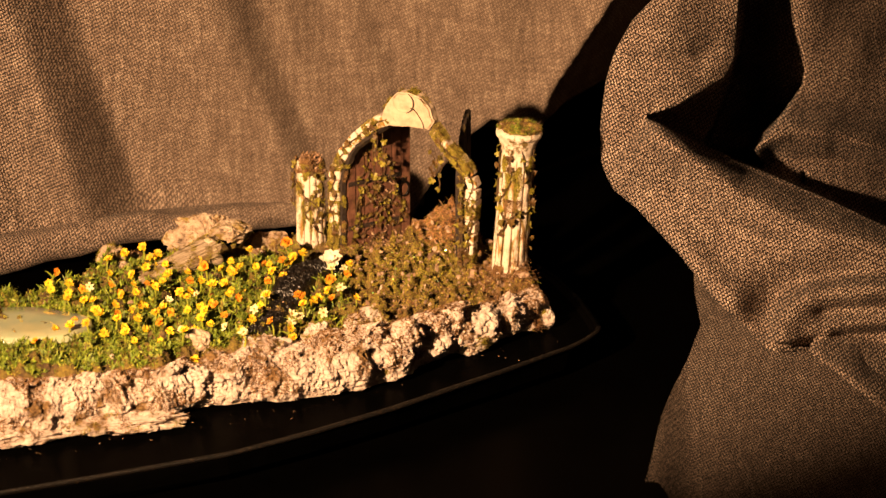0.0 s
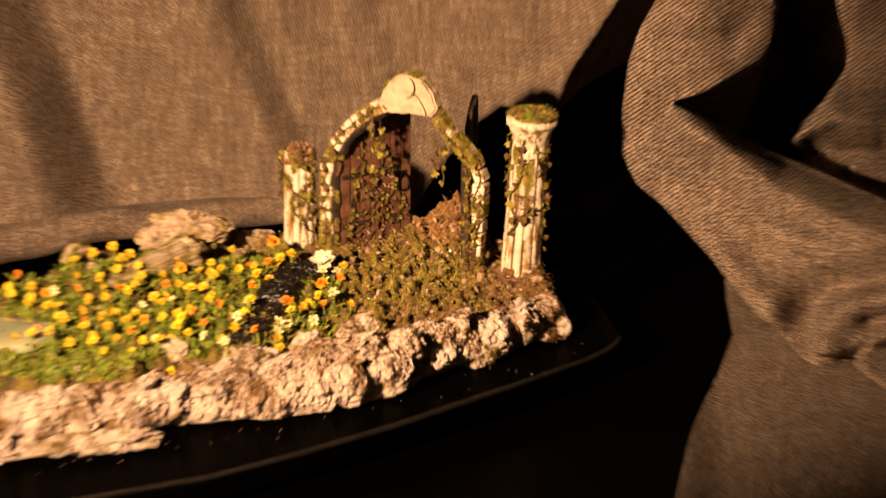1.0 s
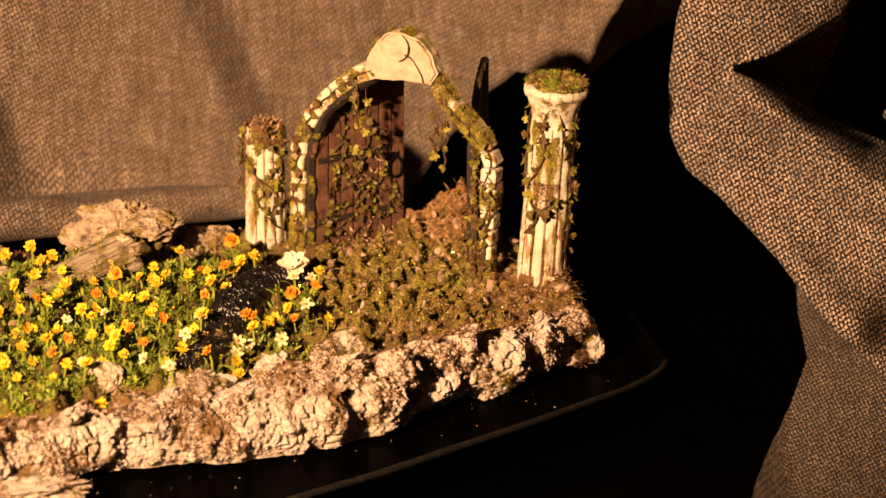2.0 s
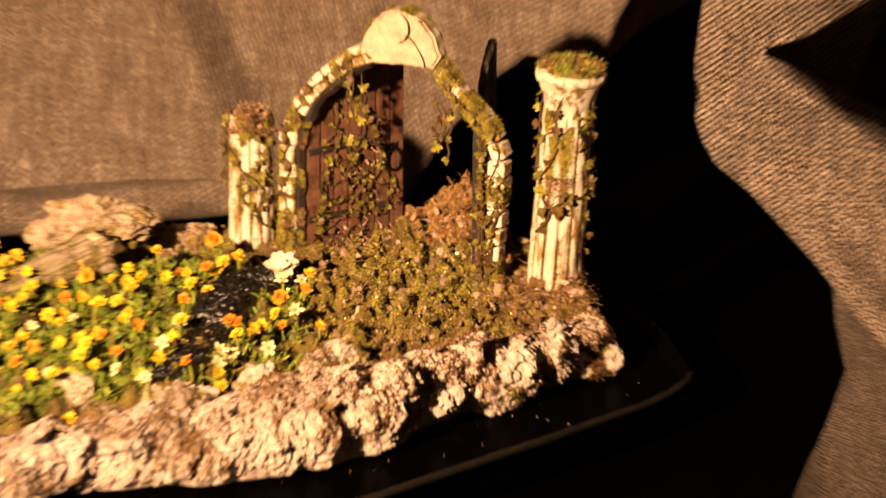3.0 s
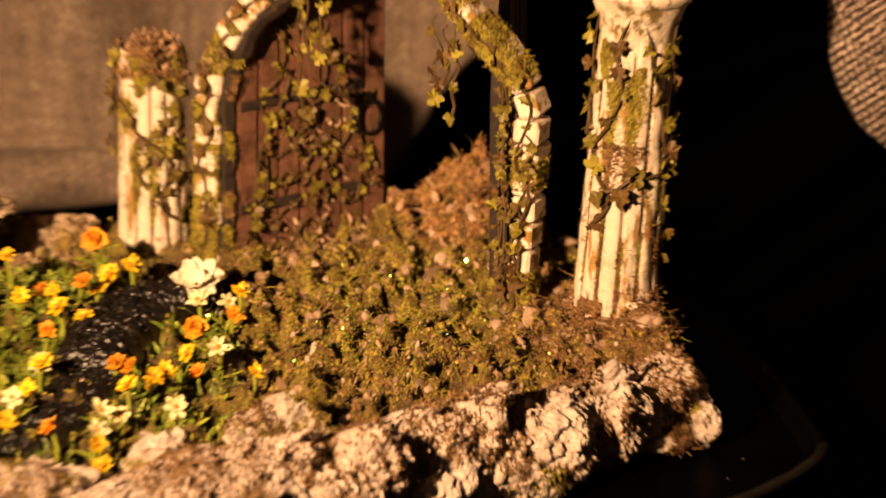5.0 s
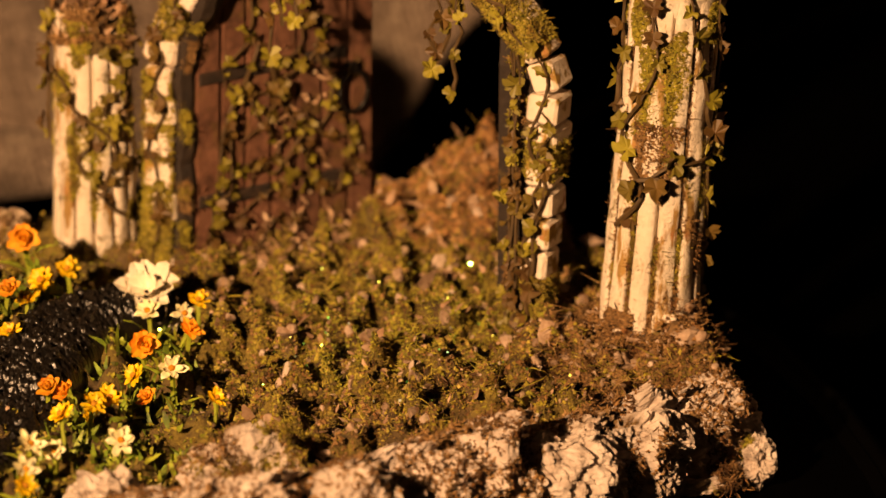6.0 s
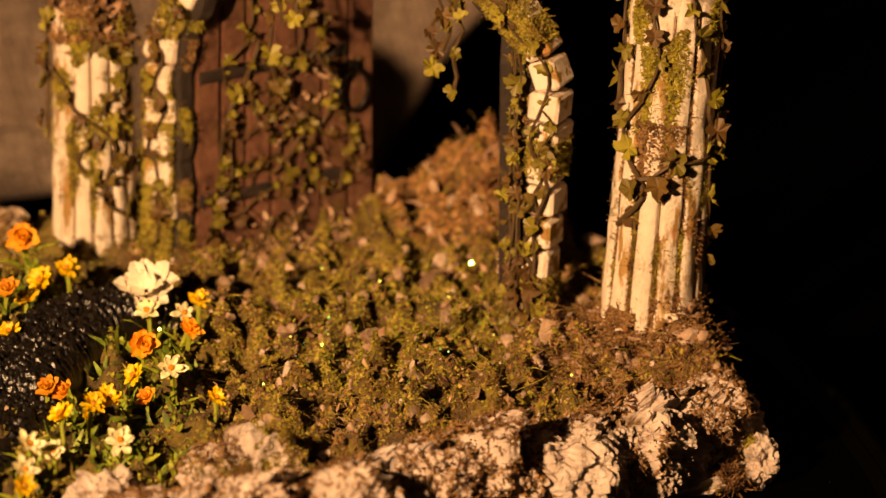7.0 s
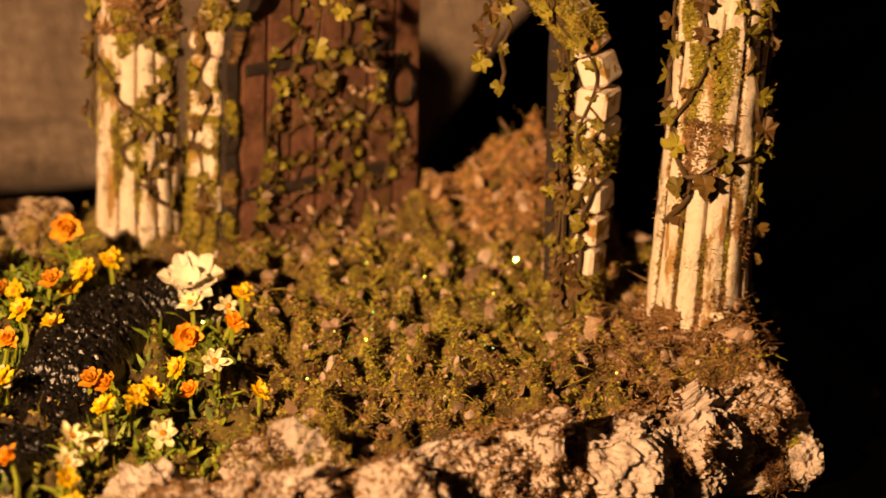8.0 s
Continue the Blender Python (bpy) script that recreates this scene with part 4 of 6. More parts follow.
def moss_crumbs(name, pts, size, mat, parent, seed, flat=0.7):
    """Many small lumps of moss, each a jagged eight-sided grain, joined."""
    rnd = np.random.RandomState(seed)
    n = len(pts)
    v0 = np.array([(1, 0, 0), (-1, 0, 0), (0, 1, 0), (0, -1, 0), (0, 0, 1), (0, 0, -1)], float)
    f0 = np.array([(0, 2, 4), (2, 1, 4), (1, 3, 4), (3, 0, 4), (2, 0, 5), (1, 2, 5), (3, 1, 5), (0, 3, 5)])
    a = rnd.uniform(0, 2 * pi, n)
    v = v0[None] + rnd.uniform(-0.45, 0.45, (n, 6, 3))
    c, w = np.cos(a)[:, None], np.sin(a)[:, None]
    v = np.stack([v[..., 0] * c - v[..., 1] * w, v[..., 0] * w + v[..., 1] * c, v[..., 2] * flat], -1)
    v = v * (rnd.uniform(0, 1, n) ** 1.6 * (size[1] - size[0]) + size[0])[:, None, None] + np.asarray(pts)[:, None]
    me = bpy.data.meshes.new(name)
    me.from_pydata((v.reshape(-1, 3) * MM).tolist(), [], (f0[None] + np.arange(n)[:, None, None] * 6).reshape(-1, 3).tolist())
    me.materials.append(mat)
    ob = new(name, me)
    ob.parent = parent
    ob["kind"] = "stuff"
    return ob


def shards(name, pts, size, mat, parent, seed, flat=0.7):
    """Angular chips, each a small ball cut by random planes, joined."""
    rnd = np.random.RandomState(seed)
    bm = bmesh.new()
    bmesh.ops.create_icosphere(bm, subdivisions=2, radius=1)
    v0 = np.array([v.co[:] for v in bm.verts])
    f0 = np.array([[v.index for v in f.verts] for f in bm.faces])
    bm.free()
    n = len(pts)
    r = np.ones((n, len(v0)))
    for _ in range(9):
        cutter = rnd.normal(size=(n, 3))
        cutter /= np.linalg.norm(cutter, axis=1, keepdims=True)
        r = np.minimum(r, rnd.uniform(0.35, 0.85, (n, 1)) / np.maximum(cutter @ v0.T, 0.01))
    v = v0[None] * r[..., None] * rnd.uniform(0.6, 1.5, (n, 1, 3)) * np.array([1, 1, flat])
    v = v * (rnd.uniform(0, 1, n) ** 1.8 * (size[1] - size[0]) + size[0])[:, None, None] + np.asarray(pts)[:, None]
    me = bpy.data.meshes.new(name)
    me.from_pydata((v.reshape(-1, 3) * MM).tolist(), [], (f0[None] + np.arange(n)[:, None, None] * len(v0)).reshape(-1, 3).tolist())
    me.materials.append(mat)
    ob = new(name, me)
    ob.parent = parent
    ob["kind"] = "stuff"
    return ob


def moss_cover():
    p = scatter(90000, -56, 50, -112, 34, 1, lambda a, b: not bed(a, b) and clump(a, b, 0.26, 0.02), 2)
    blades("moss", p, up_normals(p), (0.4, 1.2), (0.07, 0.18), MOSS, base, 0.8, 1, 1.3)
    p = scatter(90000, -56, 50, -112, 34, 12, lambda a, b: not bed(a, b) and clump(a, b, 0.22, 0.05), 2)
    moss_crumbs("moss", p, (0.08, 0.42), MOSS, base, 12)
    p = scatter(45000, -56, 50, -112, 34, 2, lambda a, b: not bed(a, b) and clump(a, b, 0.17, 0.2), 1)
    blades("brown_moss", p, up_normals(p), (0.4, 1.2), (0.10, 0.3), BROWN_MOSS, base, 0.82, 2, 1.3)
    p = scatter(110000, -56, 50, -112, 34, 13, lambda a, b: not bed(a, b) and clump(a, b, 0.15, -0.1), 1)
    moss_crumbs("brown_moss", p, (0.08, 0.45), BROWN_MOSS, base, 13)
    p = scatter(14000, -24, 34, -6, 34, 3, lambda a, b: hypot((a - 4) / 20, (b - 15) / 13) < 1, 1)
    blades("brown_moss", p, up_normals(p), (0.3, 1.0), (0.1, 0.3), ORANGE_MOSS, base, 0.75, 3, 1.2)
    p = scatter(52000, -24, 34, -6, 34, 14, lambda a, b: hypot((a - 4) / 20, (b - 15) / 13) < 1, 1)
    moss_crumbs("brown_moss", p, (0.1, 0.6), ORANGE_MOSS, base, 14)
    p = scatter(16000, 14, 50, -64, -18, 4, lambda a, b: True, 1)
    blades("brown_moss", p, up_normals(p), (0.4, 1.4), (0.1, 0.28), BROWN_MOSS, base, 0.75, 4, 1.2)
    p = scatter(52000, 14, 50, -64, -18, 15, lambda a, b: True, 1)
    moss_crumbs("brown_moss", p, (0.08, 0.45), BROWN_MOSS, base, 15)
    p = scatter(130000, -56, 50, -112, 34, 17, lambda a, b: not bed(a, b) and clump(a, b, 0.085, -0.08) and hypot((a - 4) / 20, (b - 15) / 13) > 0.95, 1)
    moss_crumbs("moss", p, (0.08, 0.4), GOLD_MOSS, base, 17)
    p = scatter(70000, -240, -40, -205, 10, 18, lambda a, b: bed(a, b) and clump(a, b, 0.12, -0.25), 4)
    moss_crumbs("moss", p[::2], (0.15, 0.7), GREEN_MOSS, base, 18)
    moss_crumbs("brown_moss", p[1::2], (0.12, 0.5), MOSS, base, 19)
    p = scatter(90000, -54, 48, -110, 30, 64, lambda a, b: not bed(a, b) and hypot((a - 4) / 20, (b - 15) / 13) > 0.9, 2)
    for k, mat in enumerate((GOLD_MOSS, MOSS, BROWN_MOSS)):
        q = p[k::3]
        tone = np.array([noise.noise(Vector((a * 0.075 + 9 * k, b * 0.075, 3))) for a, b, _ in q])
        moss_crumbs("moss", q[tone > -0.12] + [0, 0, 0.15], (0.15, 0.55), mat, base, 65 + k, 0.9)
    # long strands lying over the moss, in drifts
    p = scatter(9000, -50, 48, -108, 30, 61, lambda a, b: not bed(a, b) and clump(a, b, 0.11, 0.0), 2)
    blades("moss_strand", p + [0, 0, 0.5], up_normals(p), (0.9, 2.6), (0.12, 0.26), GOLD_MOSS, base, 1.0, 61, 1.4)
    p = scatter(6000, -50, 48, -108, 30, 62, lambda a, b: not bed(a, b) and not clump(a, b, 0.11, -0.05), 2)
    blades("moss_strand", p + [0, 0, 0.5], up_normals(p), (0.9, 2.4), (0.12, 0.24), MOSS, base, 1.0, 62, 1.4)
    p = scatter(5000, 10, 44, -66, -26, 63, lambda a, b: clump(a, b, 0.16, -0.1), 1)
    blades("brown_strand", p + [0, 0, 0.8], up_normals(p), (0.9, 2.4), (0.12, 0.26), BROWN_MOSS, base, 1.0, 63, 1.4)
    # the greener patch before the door
    p = scatter(60000, -48, 24, -72, 8, 16, lambda a, b: hypot((a + 10) / 27, (b + 30) / 30) < 0.8 + 0.5 * noise.noise(Vector((a * 0.15, b * 0.15, 4))), 1)
    blades("green_moss", p[:9000], up_normals(p[:9000]), (0.4, 1.2), (0.12, 0.34), GREEN_MOSS, base, 0.75, 16, 1.0)
    moss_crumbs("green_moss", p[9000:], (0.08, 0.4), GREEN_MOSS, base, 16)
    p = scatter(16000, -240, -40, -205, 10, 5, lambda a, b: bed(a, b) and clump(a, b, 0.1, -0.1), 2)
    blades("moss", p, up_normals(p), (0.8, 2.4), (0.2, 0.45), MOSS, base, 0.6, 5)
    p = scatter(3200, -56, 50, -112, 34, 6, lambda a, b: not bed(a, b), 2)
    blades("leaf_litter", p + [0, 0, 0.3], up_normals(p), (0.5, 1.6), (0.3, 0.8), LITTER, base, 0.7, 6, 0.5)


moss_cover()
blades("brown_moss", CRUST_MOSS[0], CRUST_MOSS[1], (0.4, 1.3), (0.15, 0.42), BROWN_MOSS, base, 0.75, 41)
moss_crumbs("brown_moss", CRUST_MOSS[0], (0.1, 0.5), BROWN_MOSS, base, 42)


def rock_moss():
    """Patches of golden and brown moss clinging to the rocks of the edge."""
    q = np.array(ROCK_MOSS)
    q = np.repeat(q, 5, 0)
    q[:, :3] += np.random.RandomState(71).normal(0, 0.35, (len(q), 3))
    for mat, seed, k in ((BROWN_MOSS, 72, 0.22), (GOLD_MOSS, 75, 0.25)):
        ok = np.array([noise.noise(Vector(p[:3]) * 0.12 + Vector((seed, 2, 1))) + 0.4 * noise.noise(Vector(p[:3]) * 0.5) > k for p in q])
        blades("moss_tuft", q[ok, :3], q[ok, 3:], (0.4, 1.2), (0.10, 0.3), mat, base, 0.8, seed, 1.0)
        moss_crumbs("moss_tuft", q[ok, :3][::2], (0.1, 0.4), mat, base, seed + 1)


rock_moss()


# ---- stones, driftwood and pool on the landscape ----
QUARTZ = mottled("pale_quartz", [(0.3, (0.34, 0.24, 0.15)), (0.6, (0.60, 0.49, 0.37))], 200, 0.6, [(0.4, (0.3, 0.2, 0.07)), (0.6, (0.36, 0.26, 0.1))], 120, (0.6, 0.7), 400, 0.0005)


ROCK = mottled("brown_limestone", [(0.28, (0.09, 0.05, 0.028)), (0.45, (0.40, 0.30, 0.205)), (0.72, (0.64, 0.52, 0.39))], 260, 0.92,
               [(0.4, (0.17, 0.10, 0.025)), (0.6, (0.26, 0.19, 0.04))], 110, (0.50, 0.60), 600, 0.0008)


def loose_stone(at, size, seed, turn=0, mat=None, label="rough pinkish limestone block lying on the mossy ground", group="back stones"):
    x, y = at
    z = on_ground(x, y) + size[2] * 0.45
    ob = stone("stone", (0, 0, 0), size, seed, None, turn, mat, 0.16, 5)
    ob.location = Vector((x, y, z)) * MM
    return tagged(ob, label, "stone", group)


def crag(at, size, seed, turn=0, cave=None, label="craggy brown limestone lump patched with dry moss"):
    """A broken lump: blocky cells parted by fissures, tufts of moss on its upper faces."""
    x, y = at
    t = thing("rock", (x, y, on_ground(x, y) + size[2] * 0.35), label, "rock", "back rocks")
    bm = bmesh.new()
    bmesh.ops.create_icosphere(bm, subdivisions=6 if size[0] > 12 else 5, radius=1)
    rot = Matrix.Rotation(radians(turn), 3, "Z")
    rnd = random.Random(int(seed * 10))
    tops = []
    for v in bm.verts:
        n = v.co.normalized()
        b = Vector((n.x * size[0], n.y * size[1], n.z * size[2]))
        p = b * 0.12 + Vector((seed * 3.1, seed, -seed * 2))
        p = p + noise.noise_vector(p * 2) * 0.25
        f = 1 + 0.22 * noise.noise(p * 0.8)
        dist, cells = noise.voronoi(p * 1.1)
        f += 0.20 * (noise.cell(cells[0] * 7.3) - 0.5) * min(1, (dist[1] - dist[0]) * 5) - 0.10 * max(0, 1 - (dist[1] - dist[0]) * 9)
        dist, cells = noise.voronoi(p * 2.6)
        f += 0.09 * (noise.cell(cells[0] * 5.1) - 0.5) - 0.05 * max(0, 1 - (dist[1] - dist[0]) * 7)
        f += 0.05 * noise.noise(p * 4) + 0.03 * noise.noise(p * 9) + 0.02 * noise.noise(p * 18)
        if cave:
            g = n.dot(Vector(cave).normalized())
            f *= 1 - 0.80 * float(smoothstep(0.70, 0.88, g))
        q = b * f
        if cave and q.x > -3:
            # the overhang on this side is undercut
            q.z = max(q.z, (1.5 + 2.0 * noise.noise(q * 0.3)) * float(smoothstep(-3, 3, q.x)) - size[2] * float(smoothstep(3, -3, q.x)))
        v.co = rot @ q
    bm.normal_update()
    for v in bm.verts:
        if v.normal.z > 0.15 and noise.noise(v.co * 0.16 + Vector((seed, 2, 5))) > 0.02:
            tops.append((v.co.copy(), v.normal.copy()))
    part("rock_body", bm, ROCK, t)
    if cave:
        # the slab that roofs the hollow
        bm = bmesh.new()
        stone_mesh(bm, (9.5, 11, 4.6), seed + 2, 0.26, 5)
        bmesh.ops.translate(bm, vec=Vector((-95, -22, 32.6)) - Vector((x, y, on_ground(x, y) + size[2] * 0.35)), verts=bm.verts)
        part("roof_slab", bm, ROCK, t)
    if tops:
        pick = [tops[rnd.randrange(len(tops))] for _ in range(min(len(tops) * 2, int(60 * size[0])))]
        off = Vector((x, y, on_ground(x, y) + size[2] * 0.35))
        pts = np.array([q[0] + off for q in pick])
        ob = blades("moss_tuft", pts, np.array([q[1] for q in pick]), (0.4, 1.3), (0.15, 0.4), GOLD_MOSS if rnd.random() < 0.6 else BROWN_MOSS, None, 0.8, int(seed), 1.0)
        ob.parent = t
        ob.matrix_parent_inverse = Matrix.Translation(-off * MM)


crag((-107, -11), (19, 9, 13.5), 3.7, -4, (0.60, -0.76, -0.24), "large craggy brown limestone rock with a dark hollow")
crag((-78, 0), (9, 6, 6.5), 5.2, 10)
crag((-84, -22), (6, 5, 5.5), 6.4, 40)
crag((-70, -1), (4.5, 4, 3.5), 7.1, 10)
crag((-140, -36), (8, 5, 5), 8.3, 20)
crag((-131, -31), (6, 5, 4), 9.8, 0)
crag((-150, -44), (8, 6, 4.5), 10.2, 25)
crag((-144, -57), (7, 4, 3.5), 11.5, 60)
crag((-162, -54), (9, 6, 5), 12.9, 20)
crag((-176, -68), (8, 6, 4.5), 13.1, 20)
crag((-188, -86), (7, 5, 4), 14.6, 20)
loose_stone((-109, -136), (6, 5, 5.5), 41, 0, QUARTZ, "pale quartz pebble among the flowers", "white stones")
loose_stone((-75, -131), (6.5, 3.6, 2.6), 42, 35, QUARTZ, "flat pale stone at the end of the black stream", "white stones")
loose_stone((-86, -142), (5, 4, 4), 43, 15, QUARTZ, "pale quartz pebble among the flowers", "white stones")


def driftwood_material():
    m, t, b = material("grey_driftwood", 0.85)
    tc = t.nodes.new("ShaderNodeTexCoord")
    mp = node(t, "ShaderNodeMapping", Scale=(60, 900, 900))
    t.links.new(tc.outputs["Object"], mp.inputs[0])
    g = node(t, "ShaderNodeTexNoise", Scale=1.0, Detail=5.0, Roughness=0.7)
    t.links.new(mp.outputs[0], g.inputs["Vector"])
    col = ramp(t, g.outputs["Fac"], [(0.32, (0.07, 0.048, 0.027)), (0.46, (0.32, 0.245, 0.16)), (0.62, (0.55, 0.45, 0.32)), (0.75, (0.66, 0.57, 0.44))])
    stain = ramp(t, noise_of(t, 130, 4), [(0.5, (0, 0, 0)), (0.62, (1, 1, 1))])
    t.links.new(mix(t, stain, col, (0.16, 0.105, 0.035)), b.inputs["Base Color"])
    bump(t, b, g.outputs["Fac"], 0.8, 0.0012)
    return m


SPLINTER = mottled("fresh_split_wood", [(0.3, (0.42, 0.31, 0.18)), (0.55, (0.70, 0.58, 0.42)), (0.75, (0.80, 0.70, 0.55))], 420, 0.8)


def driftwood():
    """A split hollow log, broken off at its upper end and sunk in the moss at the other."""
    x, y = -118, -50
    g0 = on_ground(x, y)
    t = thing("driftwood_log", (x, y, g0 + 0.5), "split hollow grey driftwood log with moss in its grain", "log")
    t.rotation_euler = (0, radians(-9), radians(38))
    wood = driftwood_material()
    bm = bmesh.new()
    n_r, n_k = 60, 84
    out, inn = [], []
    for i in range(n_r):
        q = i / (n_r - 1)
        px = -24 + 43 * q
        ro, ri = [], []
        for k in range(n_k):
            a = -0.2 * pi + 1.4 * pi * k / (n_k - 1)
            groove = 0.10 * (0.35 - abs(noise.noise(Vector((px * 0.03, a * 4, 3))))) + 0.06 * (0.3 - abs(noise.noise(Vector((px * 0.05, a * 9, 5))))) + 0.04 * noise.noise(Vector((px * 0.12, a * 20, 9)))
            r = 6.6 * (0.62 + 0.44 * q) * (1 + 0.14 * noise.noise(Vector((px * 0.07, a * 1.5, 1))) + 2.0 * groove)
            jag = 3.4 * noise.noise(Vector((a * 2.2, 1, 7))) + 1.6 * noise.noise(Vector((a * 7, 4, 7)))
            p = Vector((px + jag * float(smoothstep(0.8, 1.0, q)), r * cos(a), r * sin(a) + 2.4))
            ro.append(bm.verts.new(p))
            ri.append(bm.verts.new(Vector((p.x, p.y * 0.74, (p.z - 2.4) * 0.74 + 2.4))))
        out.append(ro), inn.append(ri)
    for a, flip in ((out, False), (inn, True)):
        for r, w in zip(a, a[1:]):
            for k in range(n_k - 1):
                f = (r[k], r[k + 1], w[k + 1], w[k])
                bm.faces.new(f[::-1] if flip else f)
    for o, n in ((out[0], inn[0]), (out[-1], inn[-1])):
        for k in range(n_k - 1):
            bm.faces.new((o[k], o[k + 1], n[k + 1], n[k]))
    for k in (0, n_k - 1):
        for i in range(n_r - 1):
            bm.faces.new((out[i][k], out[i + 1][k], inn[i + 1][k], inn[i][k]))
    bmesh.ops.recalc_face_normals(bm, faces=bm.faces)
    turn = Matrix.Rotation(radians(38), 4, "Z") @ Matrix.Rotation(radians(-9), 4, "Y")
    off = Vector((x, y, g0 + 0.5))
    tops = [(turn @ v.co + off, turn.to_3x3() @ v.normal) for r in out for v in r if v.co.z > 2.5 and noise.noise(v.co * 0.17 + Vector((3, 1, 2))) > 0.08]
    part("log_shell", bm, wood, t, "", True)
    bm = bmesh.new()
    for k in range(26):
        a = -0.15 * pi + 1.3 * pi * k / 25
        r = 5.9 + 0.5 * noise.noise(Vector((a * 3, 2, 2)))
        c = Vector((18.2 + 1.2 * noise.noise(Vector((a * 2.2, 1, 7))), r * cos(a), r * sin(a) + 2.4))
        tube(bm, [c - Vector((2.5, 0, 0)), c, c + Vector((1.2 + 1.6 * abs(noise.noise(Vector((a * 9, 5, 1)))), -0.2 * cos(a), -0.2 * sin(a)))], [1.0, 1.05, 0.3], 6)
    part("splinter_rim", bm, SPLINTER, t, "pale splintered rim of the broken end")
    rnd = random.Random(5)
    pick = [tops[rnd.randrange(len(tops))] for _ in range(1300)]
    ob = blades("moss_tuft", np.array([q[0] for q in pick]), np.array([q[1] for q in pick]), (0.4, 1.6), (0.15, 0.4), GOLD_MOSS, None, 0.8, 5, 1.0)
    ob.parent = t
    ob.matrix_parent_inverse = (Matrix.Translation(off * MM) @ turn).inverted()


driftwood()


def water_materials():
    m, t, b = material("pale_resin_water", 0.12)
    c = noise_of(t, 40, 3)
    t.links.new(ramp(t, c, [(0.35, (0.32, 0.40, 0.28)), (0.65, (0.47, 0.47, 0.27))]), b.inputs["Base Color"])
    bump(t, b, noise_of(t, 90, 2), 0.15, 0.0008)
    b.inputs["Coat Weight"].default_value = 0.6
    k, t, b = material("black_tar", 0.34)
    b.inputs["Specular IOR Level"].default_value = 0.7
    f = noise_of(t, 500, 5)
    t.links.new(ramp(t, f, [(0.35, (0.004, 0.0035, 0.003)), (0.65, (0.011, 0.008, 0.006))]), b.inputs["Base Color"])
    bump(t, b, noise_of(t, 800, 3, 0.55), 1.0, 0.00035)
    return m, k


WATER, TAR = water_materials()


def pool():
    x, y = -186, -134
    z = on_ground(x, y)
    bm = bmesh.new()
    n = 48
    ring = []
    for k in range(n):
        a = 2 * pi * k / n
        r = 1 + 0.12 * noise.noise(Vector((cos(a) * 1.5, sin(a) * 1.5, 2)))
        ring.append(Vector((29 * r * cos(a), 20 * r * sin(a), 0)))
    layers = [[bm.verts.new(p * f + Vector((0, 0, h))) for p in ring] for f, h in ((1.04, -2.0), (1.0, 1.0), (0.96, 1.5), (0.5, 1.6))]
    for a, b in zip(layers, layers[1:]):
        for k in range(n):
            bm.faces.new((a[k], a[(k + 1) % n], b[(k + 1) % n], b[k]))
    bm.faces.new(layers[-1])
    ob = part("pool", bm, WATER, None, "", True)
    ob.location = Vector((x, y, z)) * MM
    tagged(ob, "small pale blue-green resin pool set in the moss", "pool")


pool()


def stream():
    """A black glossy stream in two steps, with ribbed flow lines."""
    mid = [(-46, -27), (-53, -32), (-61, -39), (-66, -52), (-69, -66), (-71, -79), (-75, -95), (-79, -108), (-84, -120)]
    cum = np.linspace(0, 1, len(mid))
    u = np.linspace(0, 1, 420)
    x, y = np.interp(u, cum, [q[0] for q in mid]), np.interp(u, cum, [q[1] for q in mid])
    ker = np.hanning(21) / np.hanning(21).sum()
    x, y = (np.convolve(np.pad(q, 10, "edge"), ker, "valid") for q in (x, y))
    tx, ty = np.gradient(x), np.gradient(y)
    ln = np.hypot(tx, ty)
    w = np.linspace(-1, 1, 100)
    width = 6.6 * (0.55 + 0.45 * np.sin(np.clip(u * 1.15, 0, 1) * pi)) + 1.5
    X = x[:, None] - (ty / ln)[:, None] * w * width[:, None]
    Y = y[:, None] + (tx / ln)[:, None] * w * width[:, None]
    base_z = height(X, Y)
    step = 3.2 * (1 - smoothstep(0.54, 0.60, u)) + 0.4
    dome = np.sqrt(np.clip(1 - w ** 4, 0, 1))
    rib = np.array([[0.5 * noise.noise(Vector((a * 0.25, b * 0.45, 2))) + 1.3 * (1 - abs(noise.noise(Vector((a * 0.55, b * 0.8, 6)))) * 2) ** 3 * 0.6 + 0.9 * max(0, 1 - abs(noise.noise(Vector((a * 1.2, b * 1.6, 9)))) * 3.5) for a, b in zip(r, q)] for r, q in zip(X, Y)])
    # ripples across the flow
    run = np.array([[max(0.0, 1 - abs(noise.noise(Vector((a * 50, b * 0.24, 9)))) * 4) + 0.6 * max(0.0, 1 - abs(noise.noise(Vector((a * 105, b * 0.55, 4)))) * 3.5) for b in w * wd] for a, wd in zip(u, width)])
    rib = rib * 0.45 + 1.0 * run
    end = smoothstep(0, 0.05, u) * smoothstep(0, 0.05, 1 - u)
    Z = base_z + 0.2 + (1.6 + step[:, None]) * dome[None, :] * end[:, None] + rib * dome[None, :]
    t = thing("stream", (0, 0, 0), "glossy black ribbed stream winding between the flowers", "stream")
    pts = np.stack([X, Y, Z], -1)
    cut = int(0.57 * len(u))
    from_grid("upper_water", pts[:cut + 1], TAR, t)
    from_grid("lower_water", pts[cut:], TAR, t)


stream()

# ---- flowers ----
STEM = plain("fresh_stem", (0.28, 0.32, 0.03), 0.5, 0, 300, 0.4)
LEAF = plain("fresh_leaf", (0.30, 0.36, 0.03), 0.5, 0, 300, 0.5)


